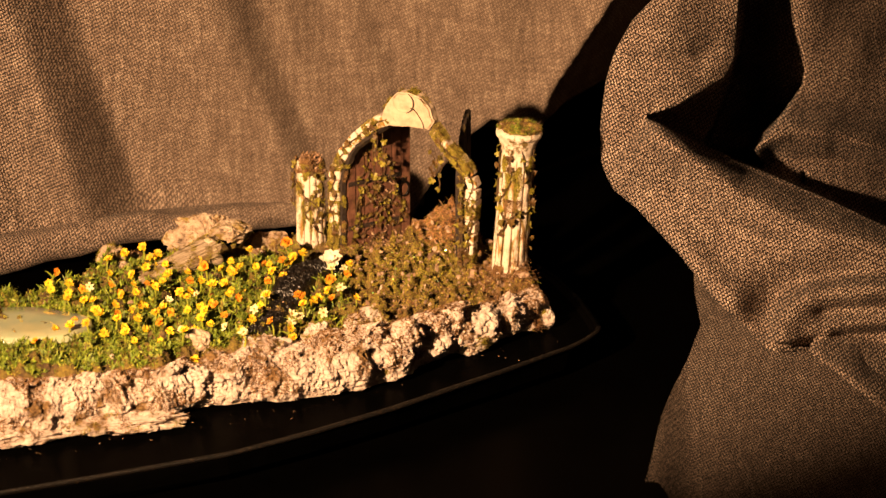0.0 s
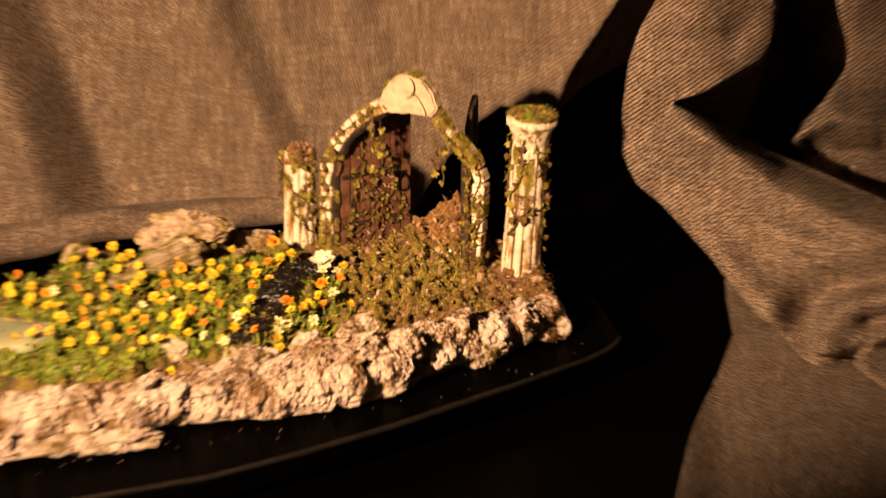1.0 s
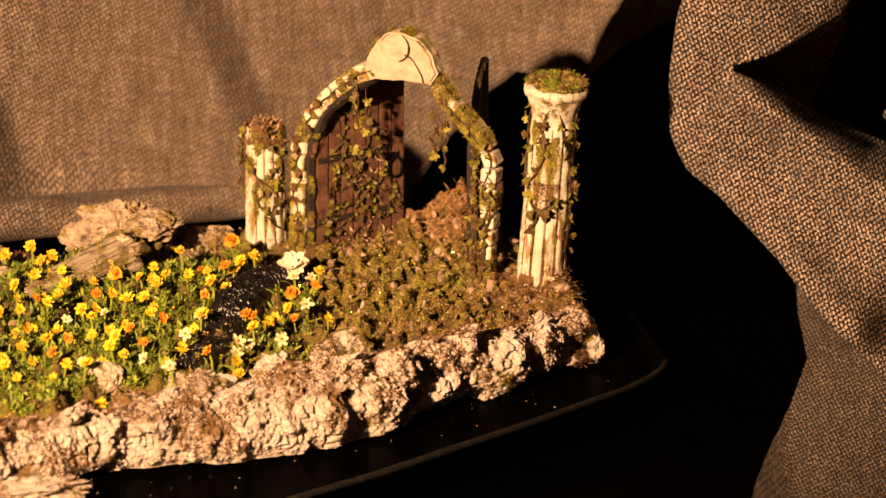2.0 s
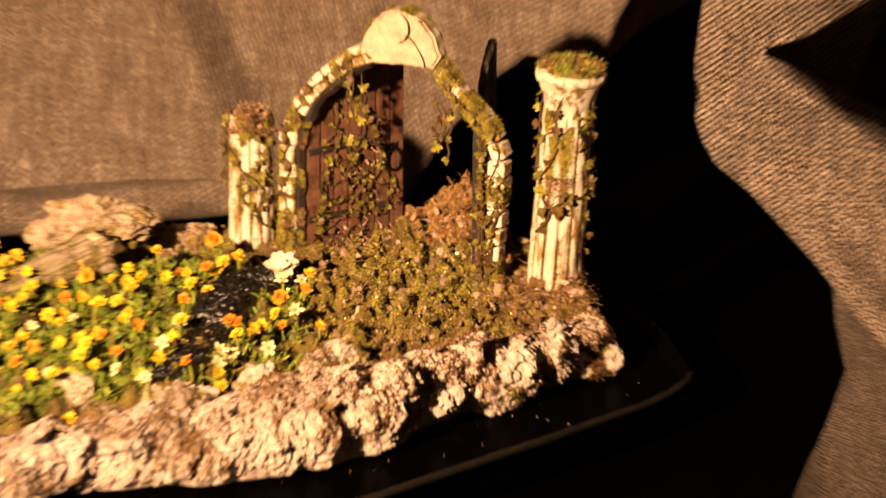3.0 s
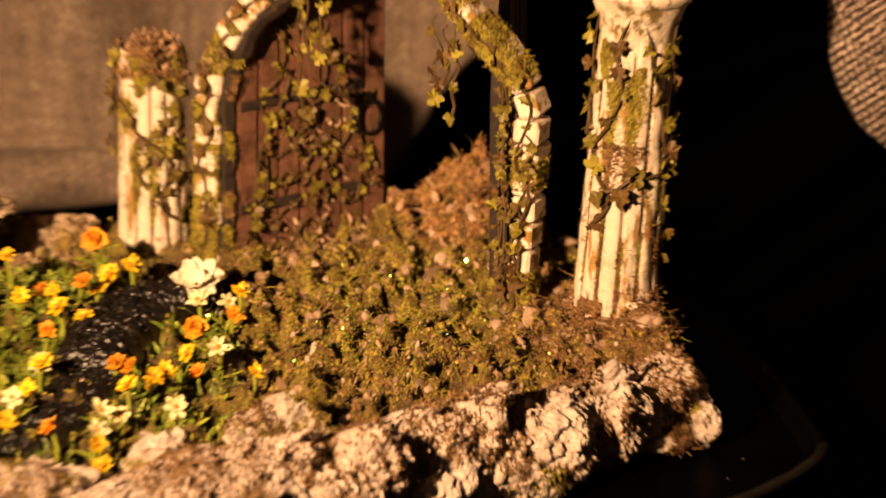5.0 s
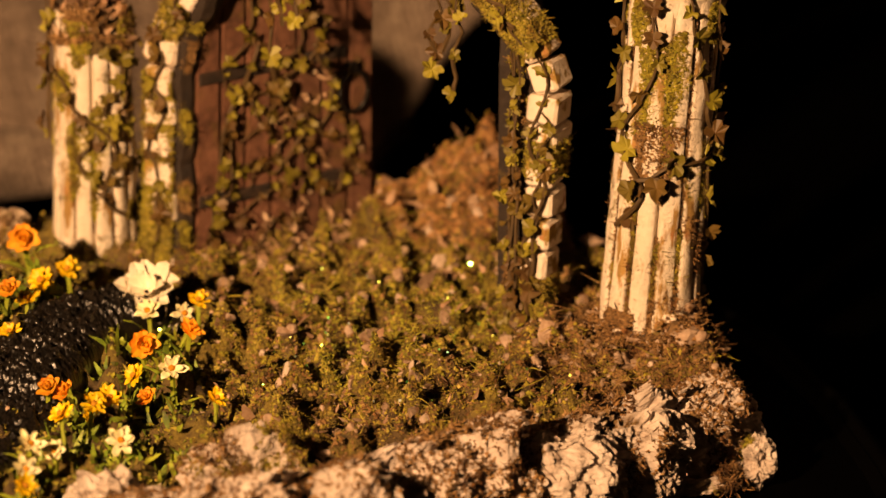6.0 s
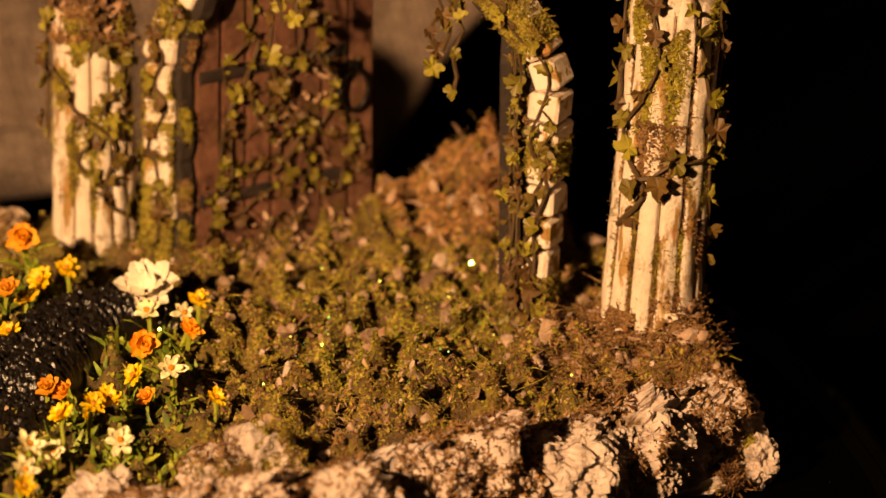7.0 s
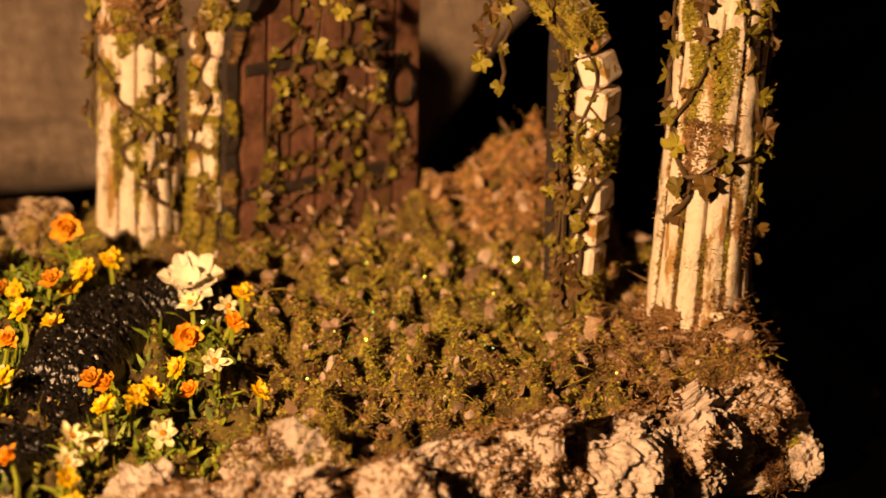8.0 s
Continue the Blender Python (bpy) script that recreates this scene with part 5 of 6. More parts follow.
def petal_material(name, inner, outer):
    m, t, b = material(name, 0.55)
    f = noise_of(t, 500, 3)
    col = ramp(t, f, [(0.3, inner), (0.65, outer)])
    o = t.nodes.new("ShaderNodeObjectInfo")
    h = node(t, "ShaderNodeHueSaturation")
    r = t.nodes.new("ShaderNodeMapRange")
    r.inputs[3].default_value, r.inputs[4].default_value = 0.75, 1.15
    t.links.new(o.outputs["Random"], r.inputs[0])
    t.links.new(r.outputs[0], h.inputs["Value"])
    t.links.new(col, h.inputs["Color"])
    t.links.new(h.outputs[0], b.inputs["Base Color"])
    return m


YELLOW = petal_material("yellow_petal", (0.75, 0.42, 0.01), (0.85, 0.62, 0.02))
ORANGE = petal_material("orange_petal", (0.82, 0.24, 0.02), (0.88, 0.46, 0.03))
CREAM = petal_material("cream_petal", (0.72, 0.62, 0.25), (0.82, 0.78, 0.52))
IVORY = petal_material("ivory_petal", (0.70, 0.62, 0.46), (0.80, 0.74, 0.60))
PISTIL = plain("flower_heart", (0.55, 0.24, 0.01), 0.8)


def petals(bm, n, length, width, lift, centre, seed, jag=0.15):
    rnd = random.Random(seed)
    for k in range(n):
        a = 2 * pi * k / n + rnd.uniform(-.18, .18)
        el = lift + rnd.uniform(-.2, .2)
        d = Vector((cos(a) * cos(el), sin(a) * cos(el), sin(el)))
        s = Vector((-sin(a), cos(a), rnd.uniform(-.2, .2)))
        up = d.cross(s)
        ln = length * rnd.uniform(0.8, 1.15)
        rows = []
        for q, w in ((0.08, 0.3), (0.45, 0.95), (0.8, 0.85), (1.0, 0.22)):
            c = centre + d * ln * q + up * (0.25 * ln * q * q * rnd.uniform(-.2, .6))
            j = rnd.uniform(-jag, jag) * width
            rows.append((bm.verts.new(c - s * (width * w * 0.5 + j * 0.3)), bm.verts.new(c - up * 0.12 * width), bm.verts.new(c + s * (width * w * 0.5 - j * 0.3))))
        for r, t in zip(rows, rows[1:]):
            bm.faces.new((r[0], r[1], t[1], t[0])), bm.faces.new((r[1], r[2], t[2], t[1]))


def leaf_blade(bm, root, a, length, width, rise):
    d = Vector((cos(a), sin(a), 0))
    s = Vector((-sin(a), cos(a), 0))
    rows = []
    for q, w in ((0, 0.25), (0.35, 0.95), (0.7, 0.8), (1.0, 0.05)):
        c = root + d * length * q * (0.75 + 0.25 * q) + Vector((0, 0, rise * length * (q - 0.45 * q * q)))
        rows.append((bm.verts.new(c - s * width * w / 2), bm.verts.new(c - Vector((0, 0, 0.1 * width))), bm.verts.new(c + s * width * w / 2)))
    for r, t in zip(rows, rows[1:]):
        bm.faces.new((r[0], r[1], t[1], t[0])), bm.faces.new((r[1], r[2], t[2], t[1]))


def flower(kind, seed):
    """A stemmed blossom 7 mm tall, root at the origin."""
    rnd = random.Random(seed)
    label, mat = {"yellow": ("small yellow paper daisy on a green stem", YELLOW), "orange": ("small orange double paper blossom on a green stem", ORANGE),
                  "cream": ("small cream white star flower on a green stem", CREAM)}[kind]
    f = thing("flower", (0, 0, 0), label, "flower", kind + " flowers")
    tall = 4.8
    bow = Vector((rnd.uniform(-.8, .8), rnd.uniform(-.8, .8), 0))
    pts = [Vector((0, 0, -1.5)) + Vector((0, 0, (tall + 1.2) * q)) + bow * sin(q * pi) * 0.8 for q in (0, 0.25, 0.5, 0.75, 1)]
    bm = bmesh.new()
    tube(bm, pts, [0.42, 0.36, 0.32, 0.3, 0.42], 5)
    part("stem", bm, STEM, f)
    head = pts[-1]
    bm = bmesh.new()
    o = Vector()
    if kind == "orange":
        petals(bm, 7, 1.45, 1.1, 0.95, o, seed)
        petals(bm, 8, 1.75, 1.1, 0.45, o, seed + 1)
        petals(bm, 5, 1.1, 0.8, 1.3, o + Vector((0, 0, 0.3)), seed + 2)
    elif kind == "yellow":
        petals(bm, 9, 1.75, 0.85, 0.25, o, seed)
        petals(bm, 7, 1.3, 0.75, 0.6, o + Vector((0, 0, 0.25)), seed + 1)
    else:
        petals(bm, 6, 1.85, 0.95, 0.3, o, seed)
        petals(bm, 5, 1.35, 0.75, 0.55, o + Vector((0, 0, 0.25)), seed + 1)
    turn = Euler((rnd.uniform(0.3, 1.0), rnd.uniform(-.4, .4), 0)).to_matrix().to_4x4()
    bmesh.ops.transform(bm, matrix=Matrix.Translation(head) @ turn, verts=bm.verts)
    blossom = part("blossom", bm, mat, f)
    if kind != "orange":
        bm = bmesh.new()
        bmesh.ops.create_icosphere(bm, subdivisions=1, radius=0.45)
        roughen(bm, 0.15, 3, seed)
        bmesh.ops.translate(bm, vec=head + turn @ Vector((0, 0, 0.4)), verts=bm.verts)
        part("flower_heart", bm, PISTIL, blossom)
    for k in range(rnd.randint(2, 4)):
        bm = bmesh.new()
        q = rnd.uniform(0.02, 0.6)
        leaf_blade(bm, pts[0] + (head - pts[0]) * q + bow * sin(q * pi) * 0.8, rnd.uniform(0, 2 * pi), rnd.uniform(2.2, 3.6), rnd.uniform(0.8, 1.3), rnd.uniform(0.4, 1.3))
        part("leaf", bm, LEAF, f)
    return f


FOCUS_AT = (-50.6, -71.5)      # the blossom on which the lens is focused
ORANGE_AT = [(-148.8, -88.7), (-144.8, -90.4), (-131.8, -83.7), (-145.0, -121.1), (-126.3, -131.7), (-120.8, -122.0), (-112.5, -69.6), (-105.8, -57.3), (-90.0, -72.8),
             (-101.2, -107.9), (-98.1, -112.3), (-92.3, -95.6), (-79.4, -68.5), (-72.7, -46.6), (-80.4, -38.1), (-69.3, -26.8), (-75.7, -124.1), (-64.9, -79.2), (-61.6, -78.3),
             (-49.6, -55.2), (-43.7, -53.5), (-49.0, -76.0), (-49.7, -32.6), (-174.4, -80.1), (-160.7, -85.1), (-179.8, -161.1), (-162.9, -133.3)]
YELLOW_AT = [(-94.7, -47.3), (-125.2, -86.4), (-139.2, -83.8), (-132.2, -103.5), (-117.6, -87.3), (-108.2, -75.6), (-113.3, -84.3), (-95.4, -54.2), (-97.2, -63.4), (-93.6, -62.5),
             (-90.8, -55.3), (-111.2, -126.1), (-107.1, -127.2), (-140.8, -136.5), (-146.1, -110.2), (-132.0, -137.1), (-122.3, -139.1), (-115.2, -147.1), (-109.7, -153.4), (-104.1, -160.2),
             (-90.0, -137.2), (-86.4, -131.3), (-102.9, -128.5), (-83.5, -57.9), (-76.4, -57.0), (-66.0, -32.6), (-63.1, -29.8), (-81.9, -98.3), (-85.7, -111.0), (-79.2, -87.4)]
YELLOW_TOO = [(-66.5, -123.3), (-95.0, -75.7), (-99.2, -57.2), (-137.0, -101.2), (-72.7, -57.4), (-135.2, -116.0), (-58.5, -90.9), (-54.4, -83.6), (-39.5, -83.4), (-58.9, -85.5),
              (-66.2, -35.2), (-69.2, -42.7), (-42.6, -39.4), (-67.5, -122.2), (-50.6, -71.5), (-155, -118), (-160, -105), (-168, -98), (-150, -146), (-165, -150), (-172, -146), (-176, -92)]
CREAM_AT = [(-121.6, -95.8), (-109.9, -87.9), (-96.2, -126.0), (-115.5, -138.2), (-105.6, -153.7), (-88.5, -138.5), (-82.9, -107.0), (-78.1, -85.4), (-66.8, -111.6), (-63.9, -105.9),
            (-54.3, -99.8), (-45.3, -72.1), (-67.5, -113.2), (-45.1, -49.7), (-65.5, -28.3), (-50.0, -46.7), (-158, -96)]


def between_flowers():
    """Places for small blossoms in the gaps between the others, clear of pool and stream."""
    rnd = random.Random(31)
    taken, out = ORANGE_AT + YELLOW_AT + YELLOW_TOO + CREAM_AT, []
    while len(out) < 44:
        x, y = rnd.uniform(-178, -58), rnd.uniform(-152, -42)
        mid = float(np.interp(-y, [27, 39, 52, 79, 108, 122], [-46, -61, -66, -71, -79, -84]))
        free = min(hypot(x - a, y - b) for a, b in taken + out) > 5.5
        if free and bed(x, y) and abs(x - mid) > 10 and hypot(x + 186, (y + 134) * 1.45) > 34 and surface([x], [y])[1][0] > 12:
            out.append((x, y))
    return out


def plant_flowers():
    rnd = random.Random(17)
    for kind, spots in (("orange", ORANGE_AT), ("yellow", YELLOW_AT + YELLOW_TOO + between_flowers()), ("cream", CREAM_AT)):
        kinds = [flower(kind, 10 * i + len(kind)) for i in range(4)]
        for i, (x, y) in enumerate(spots):
            z = on_ground(x, y + 3.2)
            m = Matrix.Translation(Vector((x, y + 3.2, z)) * MM) @ Euler((rnd.uniform(-.12, .25), rnd.uniform(-.2, .2), rnd.uniform(-.9, .9))).to_matrix().to_4x4() @ Matrix.Scale(rnd.uniform(1.0, 1.3), 4)
            if i < 4:
                planted = kinds[i]
                planted.matrix_basis = m
            else:
                planted = copy_thing(kinds[i % 4], m)
            if (x, y) == FOCUS_AT:
                cam.data.dof.focus_object = planted


plant_flowers()


def berry():
    x, y = BERRY_AT
    b = thing("berry", (x, y, on_ground(x, y) + 2.2), "tiny dark red berry among the leaves", "berry")
    bm = bmesh.new()
    bmesh.ops.create_icosphere(bm, subdivisions=3, radius=1.1)
    roughen(bm, 0.12, 1.5, 3)
    part("fruit", bm, plain("red_berry", (0.20, 0.012, 0.01), 0.35), b, "", True)
    bm = bmesh.new()
    tube(bm, [Vector((0, 0, -3.5)), Vector((0.3, 0, -1.6)), Vector((0, 0, -0.8))], 0.22, 5)
    part("stem", bm, STEM, b)


BERRY_AT = (-103.1, -80.0)
berry()


def foliage():
    p = scatter(110000, -230, -42, -195, -18, 11, lambda a, b: bed(a, b) and clump(a, b, 0.17, -0.22), 9)
    keep = np.hypot(p[:, 0] + 186, (p[:, 1] + 134) * 1.45) > 30
    mid_x = np.interp(-p[:, 1], [27, 39, 52, 79, 108, 122], [-46, -61, -66, -71, -79, -84])
    keep &= ~((np.abs(p[:, 0] - mid_x) < 9) & (p[:, 1] > -122))
    thin = np.random.RandomState(5).uniform(size=len(p)) < np.where(p[:, 0] > -66, 0.28, 1.0)
    keep &= np.hypot((p[:, 0] + 93) / 9, (p[:, 1] + 16) / 12) > 1
    p = p[keep & thin][:46000]
    blades("foliage", p, up_normals(p), (1.0, 3.6), (0.4, 1.2), GRASS, base, 0.5, 11, 0.4)


foliage()


def ragged_flower():
    """A big torn white bloom beside the stream."""
    x, y = -48.4, -31
    f = thing("white_bloom", (x, y, on_ground(x, y) + 0.5), "large ragged cream white paper bloom beside the stream", "flower")
    f.rotation_euler = (radians(38), 0, radians(-15))
    f.scale = (0.88, 0.88, 0.88)
    for k, (c, n, ln, wd, lift) in enumerate(((Vector((-1.4, 0.8, 7.0)), 11, 6.0, 3.4, 0.25), (Vector((-1.2, 0.4, 7.4)), 8, 4.6, 2.8, 0.8), (Vector((0.6, -1.8, 1.6)), 10, 5.4, 3.0, 0.25), (Vector((0.2, -2.0, 2.2)), 7, 4.0, 2.6, 0.8))):
        bm = bmesh.new()
        petals(bm, n, ln, wd, lift, c, 70 + k, 0.5)
        part("petal_whorl", bm, IVORY, f)
    bm = bmesh.new()
    tube(bm, [Vector((0, 0, -1.5)), Vector((0.2, 0, 2)), Vector((-1, 0.4, 6.4))], 0.5, 6)
    part("stem", bm, STEM, f)


ragged_flower()

# ---- moss and ivy on the ruins ----
def ivy_material():
    """Olive leaves, some of them withered brown."""
    m, t, b = material("ivy_leaf", 0.55)
    o = t.nodes.new("ShaderNodeObjectInfo")
    fresh = ramp(t, o.outputs["Random"], [(0.0, (0.08, 0.038, 0.012)), (0.3, (0.13, 0.07, 0.016)), (0.5, (0.13, 0.105, 0.012)), (0.8, (0.21, 0.175, 0.018)), (1.0, (0.31, 0.27, 0.028))])
    t.links.new(mix(t, ramp(t, noise_of(t, 900, 4), [(0.4, (0, 0, 0)), (0.7, (1, 1, 1))]), fresh, (0.10, 0.065, 0.012)), b.inputs["Base Color"])
    bump(t, b, noise_of(t, 700, 3), 0.5, 0.0004)
    return m


IVY_LEAF = ivy_material()
VINE = plain("brown_vine", (0.07, 0.04, 0.012), 0.7, 0, 400, 0.4)


def ivy_leaf_mesh(seed):
    """A five-lobed leaf, about 1 unit long, folded along its rib."""
    rnd = random.Random(seed)
    bm = bmesh.new()
    half = [(0.2, -0.14), (0.42, -0.10), (0.56, 0.06), (0.46, 0.24), (0.50, 0.34), (0.62, 0.50), (0.46, 0.58), (0.30, 0.60), (0.20, 0.78)]
    outline = [(0, 0)] + half + [(0, 1.0)] + [(-x, y) for x, y in half[::-1]]
    mid = bm.verts.new((0, 0.35, -0.08))
    vs = [bm.verts.new((x * rnd.uniform(.85, 1.1), y * rnd.uniform(.9, 1.1), 0.45 * abs(x) - 0.22 * y * y + 0.16 * rnd.uniform(-1, 1))) for x, y in outline]
    for a, b in zip(vs, vs[1:] + vs[:1]):
        bm.faces.new((mid, a, b))
    bmesh.ops.scale(bm, vec=(MM, MM, MM), verts=bm.verts)
    me = bpy.data.meshes.new("leaf")
    bm.to_mesh(me)
    bm.free()
    me.materials.append(IVY_LEAF)
    return me


IVY_MESHES = [ivy_leaf_mesh(i) for i in range(5)]


def ivy(like, label, strands, leaf_step=4.0, size=(2.6, 4.4), seed=1, thick=0.36):
    """Ivy over a thing: strands are lists of (point, normal) in the thing's own axes."""
    rnd = random.Random(seed)
    v = thing("ivy", (0, 0, 0), label, "ivy", "ivy on the ruins")
    v.location, v.rotation_euler = like.location, like.rotation_euler
    for strand in strands:
        pts = [p + n * 0.3 for p, n in strand]
        bm = bmesh.new()
        tube(bm, pts, [thick * (0.35 + 0.65 * i / len(pts)) for i in range(len(pts))], 5)
        part("vine", bm, VINE, v)
        run = 0.0
        for (p, n), (q, m) in zip(strand, strand[1:]):
            run += (q - p).length
            if run < leaf_step * rnd.uniform(0.5, 1.2):
                continue
            run = 0.0
            ob = new("leaf", rnd.choice(IVY_MESHES))
            ob.parent = v
            k = rnd.uniform(*size)
            up = (n + Vector((rnd.uniform(-.7, .7), rnd.uniform(-.7, .7), rnd.uniform(-.3, .8)))).normalized()
            ob.matrix_basis = Matrix.Translation((q + n * rnd.uniform(0.3, 1.0)) * MM) @ up.to_track_quat("Z", "Y").to_matrix().to_4x4() @ Matrix.Rotation(rnd.uniform(0, 6.28), 4, "Z") @ Matrix.Scale(k, 4)
    return v


def round_strand(radius, a0, z0, a1, z1, wobble, seed, n=26):
    out = []
    for i in range(n):
        q = i / (n - 1)
        a = a0 + (a1 - a0) * q + wobble * noise.noise(Vector((q * 4, seed, 1)))
        z = z0 + (z1 - z0) * q + 4 * noise.noise(Vector((q * 3, 2, seed)))
        nrm = Vector((cos(a), sin(a), 0))
        out.append((nrm * (radius + 0.1) + Vector((0, 0, z)), nrm))
    return out


def arch_strand(u0, u1, seed, side=-4.9, n=30, spread=2.2):
    out = []
    for i in range(n):
        q = i / (n - 1)
        p, _ = arch_line(u0 + (u1 - u0) * q)
        off = spread * noise.noise(Vector((q * 6, seed, 3))) * 1.6
        out.append((p + Vector((off, side + 0.5 * noise.noise(Vector((q * 9, 1, seed))), off * 0.4)), Vector((0, -1, 0.15))))
    return out


def hanging(x, z, drop, seed, y=-4.5, n=10):
    return [(Vector((x + 2.2 * noise.noise(Vector((i * 0.4, seed, 1))), y + 0.8 * noise.noise(Vector((i * 0.5, 3, seed))), z - drop * i / (n - 1))), Vector((0.2, -0.9, 0.1))) for i in range(n)]


def flat_strand(x0, z0, x1, z1, seed, y=-1.5, n=22):
    out = []
    for i in range(n):
        q = i / (n - 1)
        out.append((Vector((x0 + (x1 - x0) * q + 5 * noise.noise(Vector((q * 4, seed, 1))), y + 0.3 * noise.noise(Vector((q * 7, 1, seed))), z0 + (z1 - z0) * q + 5 * noise.noise(Vector((q * 4, 7, seed))))), Vector((0, -1, 0.1))))
    return out


def find(label_word, name):
    return next(o for o in bpy.data.objects if o.name.startswith(name) and label_word in o.get("label", ""))


tall_column, stump = find("leaning", "column"), find("stump", "column")
left_leaf = find("ajar", "door_leaf")
F = -pi / 2
ivy(tall_column, "olive ivy climbing round the leaning column", [
    round_strand(7.9, F - 0.2, 66, F - 0.9, 22, 0.9, 1), round_strand(7.5, F + 0.1, 66, F + 1.2, 34, 0.7, 2), round_strand(7.8, F - 1.2, 69, F - 1.4, 40, 0.5, 3),
    round_strand(7.5, F + 1.3, 68, F + 1.5, 8, 0.5, 4), round_strand(8.0, F + 1.1, 36, F - 0.6, 30, 0.6, 7)], 5.2, (2.2, 3.6), 3, 0.46)
ivy(stump, "olive ivy tangled over the broken pillar", [
    round_strand(6.7, F - 1.5, 42, F + 0.9, 8, 0.9, 11), round_strand(6.7, F + 0.4, 44, F + 0.2, 14, 1.0, 12),
    round_strand(6.9, F - 1.6, 44, F - 1.7, 20, 0.5, 14), round_strand(6.6, F + 1.1, 42, F + 1.2, 4, 0.5, 15)], 4.2, (1.9, 3.2), 4, 0.42)
ivy(arch, "olive ivy trailing over the stone arch", [
    arch_strand(0.0, 0.22, 1), arch_strand(0.22, 0.36, 3), arch_strand(0.36, 0.45, 4), arch_strand(0.60, 0.70, 5), arch_strand(0.66, 1.0, 6, -4.9, 40, 3.0), arch_strand(0.78, 1.0, 7, -4.9, 30, 3.4),
    arch_strand(0.0, 0.2, 8, 6.5), hanging(-11, 66, 20, 1), hanging(-8, 62, 14, 2), hanging(-13, 64, 26, 3, -3.5), hanging(17, 60, 16, 4), hanging(21, 58, 18, 5), hanging(19, 58, 12, 6, -3.8)] + [
    [(Vector((30.6 + 0.8 * k + 1.3 * noise.noise(Vector((q * 5, k, 3))), -4.2 - 0.4 * k, 48 * (1 - q))), Vector((-0.3, -0.9, 0.1))) for q in np.linspace(0, 1, 26)] for k in range(3)], 5.0, (1.9, 3.2), 5, 0.44)
ivy(left_leaf, "dry ivy spreading over the plank door", [
    flat_strand(3, 2, 10, 38, 1), flat_strand(6, 14, 30, 20, 2), flat_strand(12, 36, 24, 8, 3), flat_strand(4, 8, 28, 12, 4), flat_strand(20, 46, 14, 20, 5), flat_strand(8, 20, 22, 34, 7), flat_strand(2, 0, 6, 30, 8), flat_strand(6, 0, 20, 6, 9), flat_strand(24, 30, 32, 10, 10), flat_strand(14, 50, 26, 30, 11), flat_strand(5, 30, 12, 48, 12), flat_strand(10, 12, 31, 30, 13)], 3.0, (1.3, 2.7), 6, 0.4)


def wall_moss(like, name, pts, nrm, mat, length=(0.6, 1.7), seed=1):
    moss_crumbs(name, pts[::2], (0.1, 0.42), mat, like, seed + 300, 0.8)
    return blades(name, pts[1::3], nrm[1::3], (length[0] * 0.8, length[1] * 0.85), (0.1, 0.3), mat, like, 0.8, seed, 1.0)


def round_moss(like, radius, z0, z1, n, seed, mat, k, top=None):
    rnd = np.random.RandomState(seed)
    a, z = rnd.uniform(0, 2 * pi, n), rnd.uniform(z0, z1, n)
    m = np.array([noise.noise(Vector((cos(q) * 1.6, sin(q) * 1.6, w * 0.11 + seed))) > k for q, w in zip(a, z)])
    a, z = a[m], z[m]
    nr = np.stack([np.cos(a), np.sin(a), 0 * a], 1)
    pts = nr * radius + np.stack([0 * a, 0 * a, z], 1)
    wall_moss(like, "moss", pts, nr, mat, (0.35, 1.1), seed)


round_moss(tall_column, 7.3, 6, 60, 90000, 1, GOLD_MOSS, 0.14)
round_moss(tall_column, 7.5, 0, 40, 60000, 2, BROWN_MOSS, 0.22)
round_moss(tall_column, 8.2, -2, 8, 40000, 3, BROWN_MOSS, -0.12)
round_moss(tall_column, 8.7, -2, 4, 24000, 8, BROWN_MOSS, -0.3)
round_moss(stump, 6.4, 0, 42, 60000, 4, GOLD_MOSS, 0.2)
round_moss(stump, 6.2, 36, 44, 14000, 5, BROWN_MOSS, 0.1)


def groove_dirt(like, r0, r1, hgt, n, seed):
    rnd = np.random.RandomState(seed)
    a = (np.round(rnd.uniform(0, 12, n)) + rnd.normal(0, 0.05, n)) * 2 * pi / 12
    z = rnd.uniform(0, hgt, n)
    ok = np.array([noise.noise(Vector((round(q * 12 / 2 / pi) * 3.3, w * 0.09, seed))) > -0.1 for q, w in zip(a, z)])
    a, z = a[ok], z[ok]
    nr = np.stack([np.cos(a), np.sin(a), 0 * a], 1)
    pts = nr * ((r0 + (r1 - r0) * z / hgt) * 0.93)[:, None] + np.stack([0 * a, 0 * a, z], 1)
    blades("groove_dirt", pts, nr, (0.3, 0.9), (0.1, 0.3), BROWN_MOSS, like, 0.8, seed, 1.0)


groove_dirt(tall_column, 8.1, 7.2, 58, 16000, 51)
groove_dirt(stump, 6.6, 5.8, 42, 10000, 52)


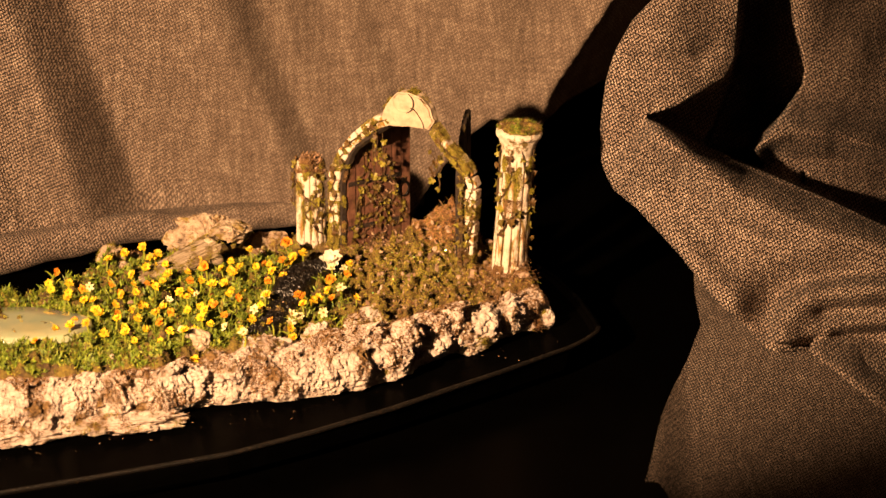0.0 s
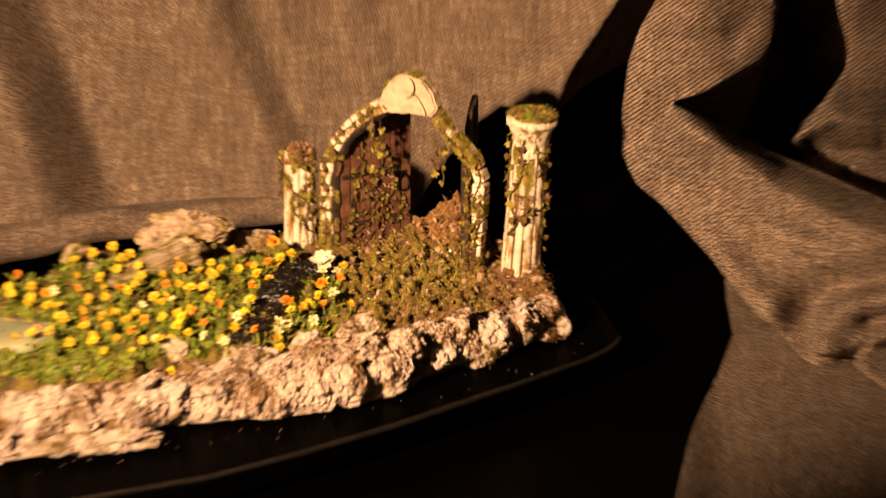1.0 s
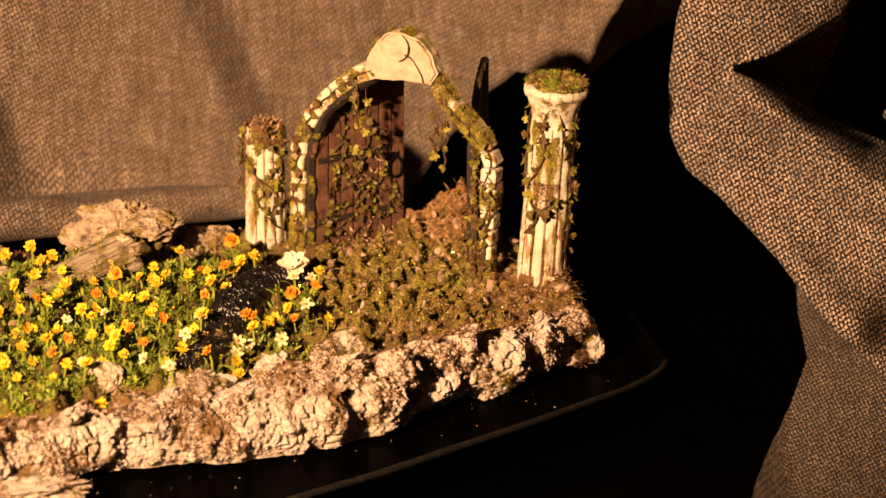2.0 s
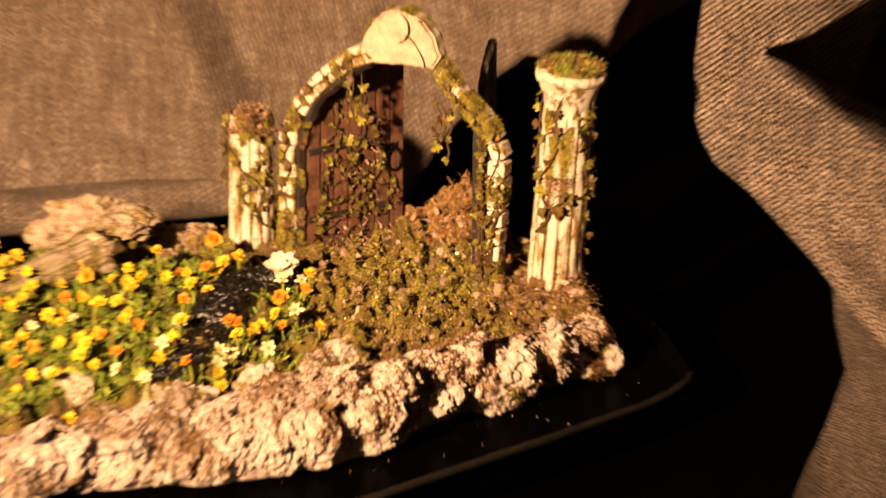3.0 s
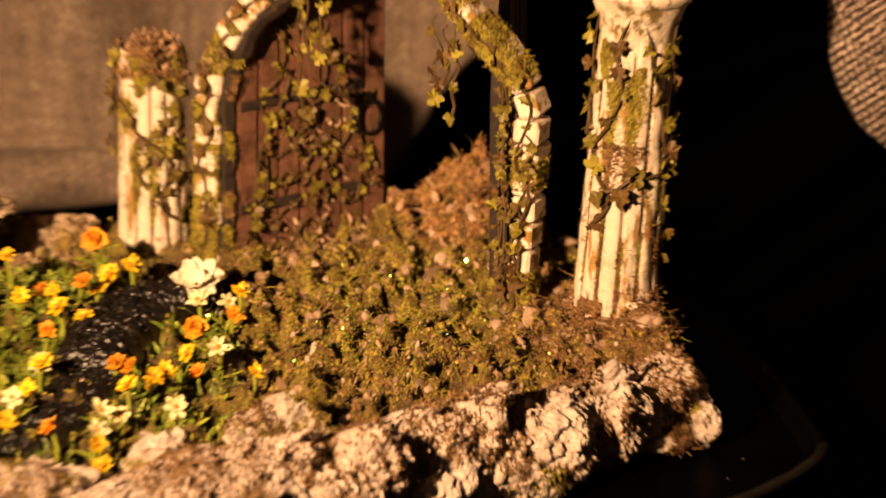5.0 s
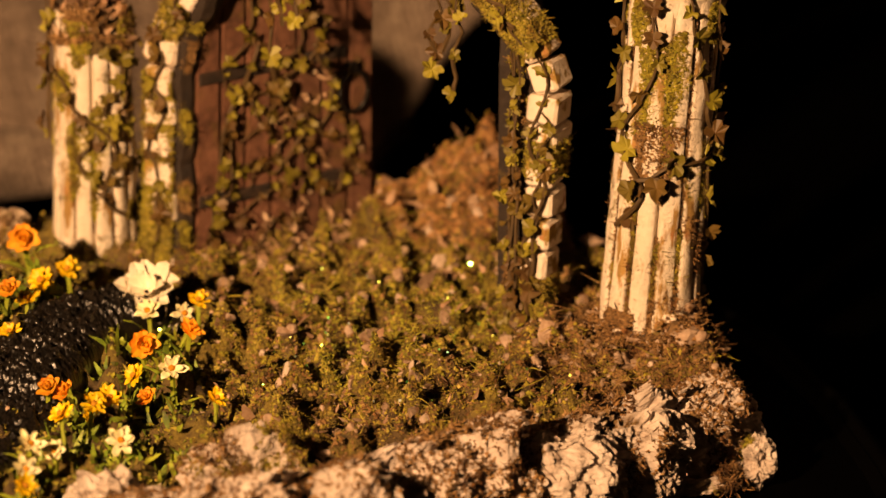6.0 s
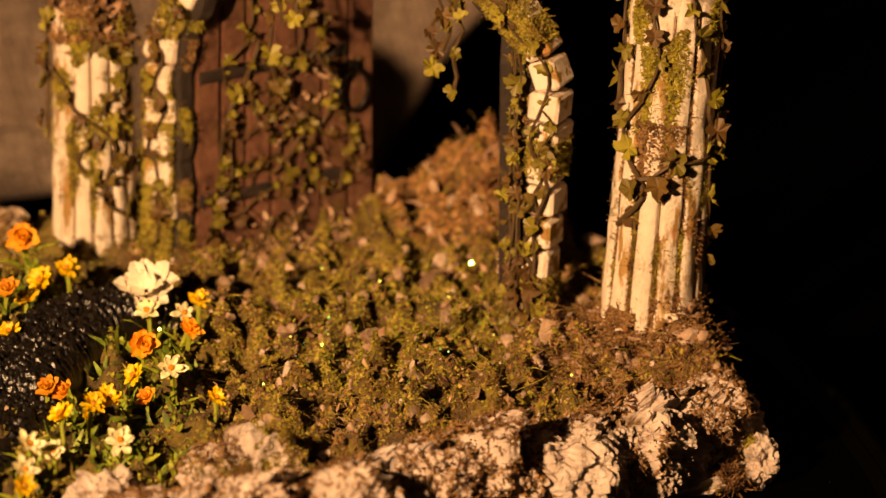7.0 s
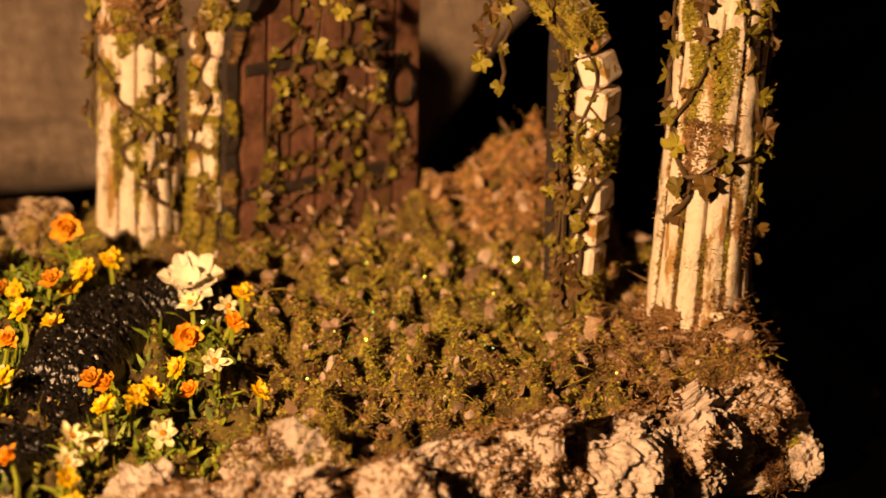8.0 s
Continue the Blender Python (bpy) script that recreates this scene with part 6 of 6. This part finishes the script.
def cap_moss():
    rnd = np.random.RandomState(9)
    n = 14000
    r, a = 9.8 * np.sqrt(rnd.uniform(0, 1, n)), rnd.uniform(0, 2 * pi, n)
    x, y = r * np.cos(a), r * np.sin(a)
    z = np.array([72.1 + max(0, 1.5 * noise.noise(Vector((q * 0.3, w * 0.3, 2))) + 0.3 + 0.8 * noise.noise(Vector((q, w, 5)))) for q, w in zip(x, y)])
    p = np.stack([x, y, z], 1)
    rag = np.array([noise.noise(Vector((q * 0.22, w * 0.22, 8))) for q, w in zip(x, y)])
    green, brown = p[rag > -0.02], p[rag < 0.06]
    blades("cap_moss", green, up_normals(green), (0.3, 1.0), (0.12, 0.34), GRASS, tall_column, 0.8, 3, 1.2)
    blades("cap_moss", brown[::2], up_normals(brown[::2]), (0.3, 1.0), (0.12, 0.4), BROWN_MOSS, tall_column, 0.85, 4, 1.2)
    moss_crumbs("cap_moss", p[::3], (0.15, 0.7), MOSS, tall_column, 44)
    blades("dead_leaf", p[::260] + [0, 0, 0.3], up_normals(p[::260]), (0.7, 1.6), (0.4, 0.9), LITTER, tall_column, 0.8, 45, 0.4)

    n = 9000
    r, a = 6.4 * np.sqrt(rnd.uniform(0, 1, n)), rnd.uniform(0, 2 * pi, n)
    p = np.stack([r * np.cos(a), r * np.sin(a), 38 + 5.6 * (1 - (r / 6.6) ** 2) + 0.8 * np.sin(a * 3)], 1)
    blades("cap_moss", p, up_normals(p), (0.4, 1.1), (0.15, 0.5), BROWN_MOSS, stump, 0.85, 5, 1.2)
    moss_crumbs("cap_moss", p[::2], (0.2, 0.9), BROWN_MOSS, stump, 46)
    blades("dead_leaf", p[::40] + [0, 0, 0.3], up_normals(p[::40]), (1.2, 2.8), (0.7, 1.6), LITTER, stump, 0.6, 47, 0.4)
    bm = bmesh.new()
    bmesh.ops.create_icosphere(bm, subdivisions=3, radius=1)
    for v in bm.verts:
        v.co = Vector((v.co.x * 6.2, v.co.y * 6.2, 38 + v.co.z * 4.9)) + noise.noise_vector(v.co * 2) * 0.8
    part("mossy_clod", bm, SOIL, stump, "", True)


cap_moss()


def arch_moss():
    rnd = np.random.RandomState(12)
    for j, (mat, k) in enumerate(((GOLD_MOSS, 0.20), (MOSS, 0.26))):
        pts, nr = [], []
        for i in range(34000):
            u = rnd.uniform(0, 1)
            if abs(u - 0.5) < 0.06 or noise.noise(Vector((u * 14, 2.0 + j * 5, 1))) < k - (0.25 if u < 0.2 else 0.38 if 0.645 < u < 0.73 else 0.0):
                continue
            p, a = arch_line(u)
            o = rnd.uniform(-2.7, 2.7)
            radial = Vector((-1, 0, 0)) if u < 0.23 else Vector((1, 0, 0)) if u > 0.77 else Vector((p.x * 0.028, 0, 1)).normalized()
            if rnd.uniform() < 0.6:
                q, m = p + radial * o + Vector((0, -4.6, 0)), Vector((0, -1, 0.2))
            else:
                q, m = p + radial * 2.6 + Vector((0, rnd.uniform(-4.6, 1.0), 0)), radial
            pts.append(q), nr.append(m)
        blades("moss", np.array(pts[::2]), np.array(nr[::2]), (0.3, 0.9), (0.1, 0.28), mat, arch, 0.78, 20 + j, 1.0)
        moss_crumbs("moss", np.array(pts[1::2]), (0.1, 0.42), mat, arch, 320 + j, 0.8)
    pts = []
    for i in range(6000):
        x = rnd.uniform(-12, 12)
        if noise.noise(Vector((x * 0.22, 4, 4))) < 0.0:
            continue
        pts.append((x + 4.5, rnd.uniform(-5.2, 0.4), 83.2 - 0.0011 * abs(x) ** 3.4 - 0.035 * x * x))
    blades("moss", np.array(pts), up_normals(pts), (0.4, 1.2), (0.08, 0.24), GOLD_MOSS, arch, 0.6, 31, 1.0)


arch_moss()


def lining_moss():
    rnd = np.random.RandomState(33)
    for j, mat in enumerate((GOLD_MOSS, BROWN_MOSS)):
        pts, nr = [], []
        for i in range(9000):
            u = rnd.uniform(0, 0.25) if rnd.uniform() < 0.5 else rnd.uniform(0.72, 1.0)
            if noise.noise(Vector((u * 30, 4 + j * 3, 2))) < 0.05:
                continue
            p, a = arch_line(u)
            to = 1 if u < 0.5 else -1
            pts.append(p + Vector((to * rnd.uniform(2.4, 5.4), -3.3, 0)))
            nr.append(Vector((to * 0.3, -1, 0)))
        blades("moss", np.array(pts), np.array(nr), (0.3, 0.8), (0.1, 0.26), mat, arch, 0.85, 60 + j, 1.0)


lining_moss()


def door_litter():
    """Dead leaves caught on the door and heaped at its foot."""
    rnd = np.random.RandomState(35)
    n = 260
    x = np.concatenate([rnd.uniform(1, 33, n), rnd.normal(19, 4, 50)])
    z = np.concatenate([rnd.exponential(3.0, n) - 0.5, rnd.normal(26, 6, 50)])
    y = np.where(z < 8, -1.4 - rnd.uniform(0, 2.2, len(z)) * np.clip(1 - z / 6, 0, 1), -1.6)
    p = np.stack([x, y, z], 1)
    blades("dead_leaf", p, np.repeat([[0.1, -0.9, 0.4]], len(p), 0), (0.7, 1.9), (0.35, 0.9), LITTER, left_leaf, 0.7, 36, 0.5)
    p = scatter(560, -44, 46, -100, 20, 37, lambda a, b: not bed(a, b) and clump(a, b, 0.07, -0.15), 3)
    blades("dead_leaf", p + [0, 0, 0.6], up_normals(p), (1.0, 3.2), (0.6, 2.2), LITTER, base, 0.8, 38, 0.35)
    p = scatter(360, -24, 34, -6, 34, 39, lambda a, b: hypot((a - 4) / 20, (b - 15) / 13) < 1, 1)
    blades("dead_leaf", p + [0, 0, 0.5], up_normals(p), (1.0, 3.0), (0.6, 1.8), LITTER, base, 0.6, 40, 0.5)


door_litter()


def glitter():
    m, t, b = material("glitter_flake", 0.22, 1.0)
    g = t.nodes.new("ShaderNodeNewGeometry")
    t.links.new(ramp(t, g.outputs["Random Per Island"], [(0.0, (0.2, 0.9, 0.25)), (0.45, (0.9, 0.8, 0.15)), (0.75, (0.3, 0.8, 0.6)), (1.0, (0.95, 0.9, 0.8))]), b.inputs["Base Color"])
    rnd = np.random.RandomState(3)
    x = np.concatenate([rnd.normal(-12, 15, 150), rnd.normal(-15, 2.5, 50)])
    y = np.concatenate([rnd.normal(-42, 20, 150), rnd.normal(-19, 3, 50)])
    z, d = surface(x, y)
    p = np.stack([x, y, z + 1.3], 1)[d > 5]
    n = len(p)
    nrm = np.array([-0.2, -0.9, 0.37]) + rnd.normal(0, 0.22, (n, 3))
    nrm /= np.linalg.norm(nrm, axis=1, keepdims=True)
    a = np.cross(nrm, rnd.normal(size=(n, 3)))
    a /= np.linalg.norm(a, axis=1, keepdims=True)
    b2 = np.cross(nrm, a)
    k = rnd.uniform(0.16, 0.3, (n, 1))
    v = np.stack([p - a * k, p - b2 * k, p + a * k, p + b2 * k], 1).reshape(-1, 3)
    me = bpy.data.meshes.new("glitter")
    me.from_pydata((v * MM).tolist(), [], np.arange(4 * n).reshape(n, 4).tolist())
    me.materials.append(m)
    ob = new("glitter", me)
    ob.parent = base
    ob["kind"] = "stuff"
    ob["label"] = "tiny green and gold glitter flakes"


glitter()


def tray_crumbs():
    rnd = np.random.RandomState(4)
    pts = []
    for (ax, ay), (bx, by) in zip([(57, -66), (20, -98), (-44, -150), (-110, -190)], [(20, -98), (-44, -150), (-110, -190), (-200, -226)]):
        for k in range(12):
            q = rnd.uniform()
            pts.append((ax + (bx - ax) * q + rnd.normal(0, 5) , ay + (by - ay) * q + rnd.normal(0, 5), 0.2))
    blades("crumbs", np.array(pts), up_normals(pts), (0.3, 0.8), (0.2, 0.5), LITTER, base, 0.85, 9, 0.2)


tray_crumbs()


def gravel():
    """Loose chips of stone and bark in the moss, joined."""
    rnd = np.random.RandomState(21)
    x = np.concatenate([rnd.uniform(-45, 46, 520), rnd.normal(30, 9, 220), rnd.uniform(-200, -45, 150), rnd.normal(12, 13, 160), rnd.normal(-8, 20, 160)])
    y = np.concatenate([rnd.uniform(-108, 30, 520), rnd.normal(-43, 8, 220), rnd.uniform(-190, 0, 150), rnd.normal(-52, 11, 160), rnd.normal(-45, 18, 160)])
    z, d = surface(x, y)
    ok = (d > 3) & (rock_band(x, y) < 0.4) & (np.hypot(x + 186, (y + 134) * 1.45) > 33)
    shards("gravel", np.stack([x, y, z + 0.1], 1)[ok], (0.25, 1.9), CHIP, base, 21, 0.85)
    # rubble heaped against the foot of the column
    n = 420
    a, r = rnd.uniform(pi * 0.95, 2.25 * pi, n), rnd.uniform(7.0, 12.5, n)
    x, y = 29.4 + r * np.cos(a), -37.6 + r * np.sin(a)
    z, d = surface(x, y)
    heap = np.stack([x, y, z + np.clip(11.0 - r, 0, 3) * rnd.uniform(0.1, 0.9, n)], 1)[d > 2]
    shards("rubble", heap[::3], (0.5, 2.1), CHIP, base, 22, 0.8)
    flakes = np.stack([29.4 + 8.2 * np.cos(a[:46]), -37.6 + 8.2 * np.sin(a[:46]), z[:46] + rnd.uniform(0.2, 2.2, 46)], 1)
    shards("plaster_flake", flakes[d[:46] > 2], (0.4, 1.3), PLASTER, base, 27, 0.9)
    shards("rubble", heap[1::3], (0.5, 2.0), BROWN_MOSS, base, 23, 0.9)
    shards("rubble", heap[2::3], (0.4, 1.6), ORANGE_MOSS, base, 24, 0.9)
    low = np.repeat(heap, 30, 0) + rnd.normal(0, 0.9, (len(heap) * 30, 3))
    moss_crumbs("rubble", low, (0.12, 0.5), BROWN_MOSS, base, 25)
    blades("rubble", low[::6], up_normals(low[::6]), (0.5, 1.3), (0.12, 0.3), BROWN_MOSS, base, 1.0, 26, 1.4)


CHIP = island_colours("stone_chip", [(0.0, (0.16, 0.08, 0.035)), (0.45, (0.34, 0.20, 0.11)), (0.8, (0.52, 0.36, 0.26)), (1.0, (0.70, 0.57, 0.46))], 0.9, 0.0)
gravel()
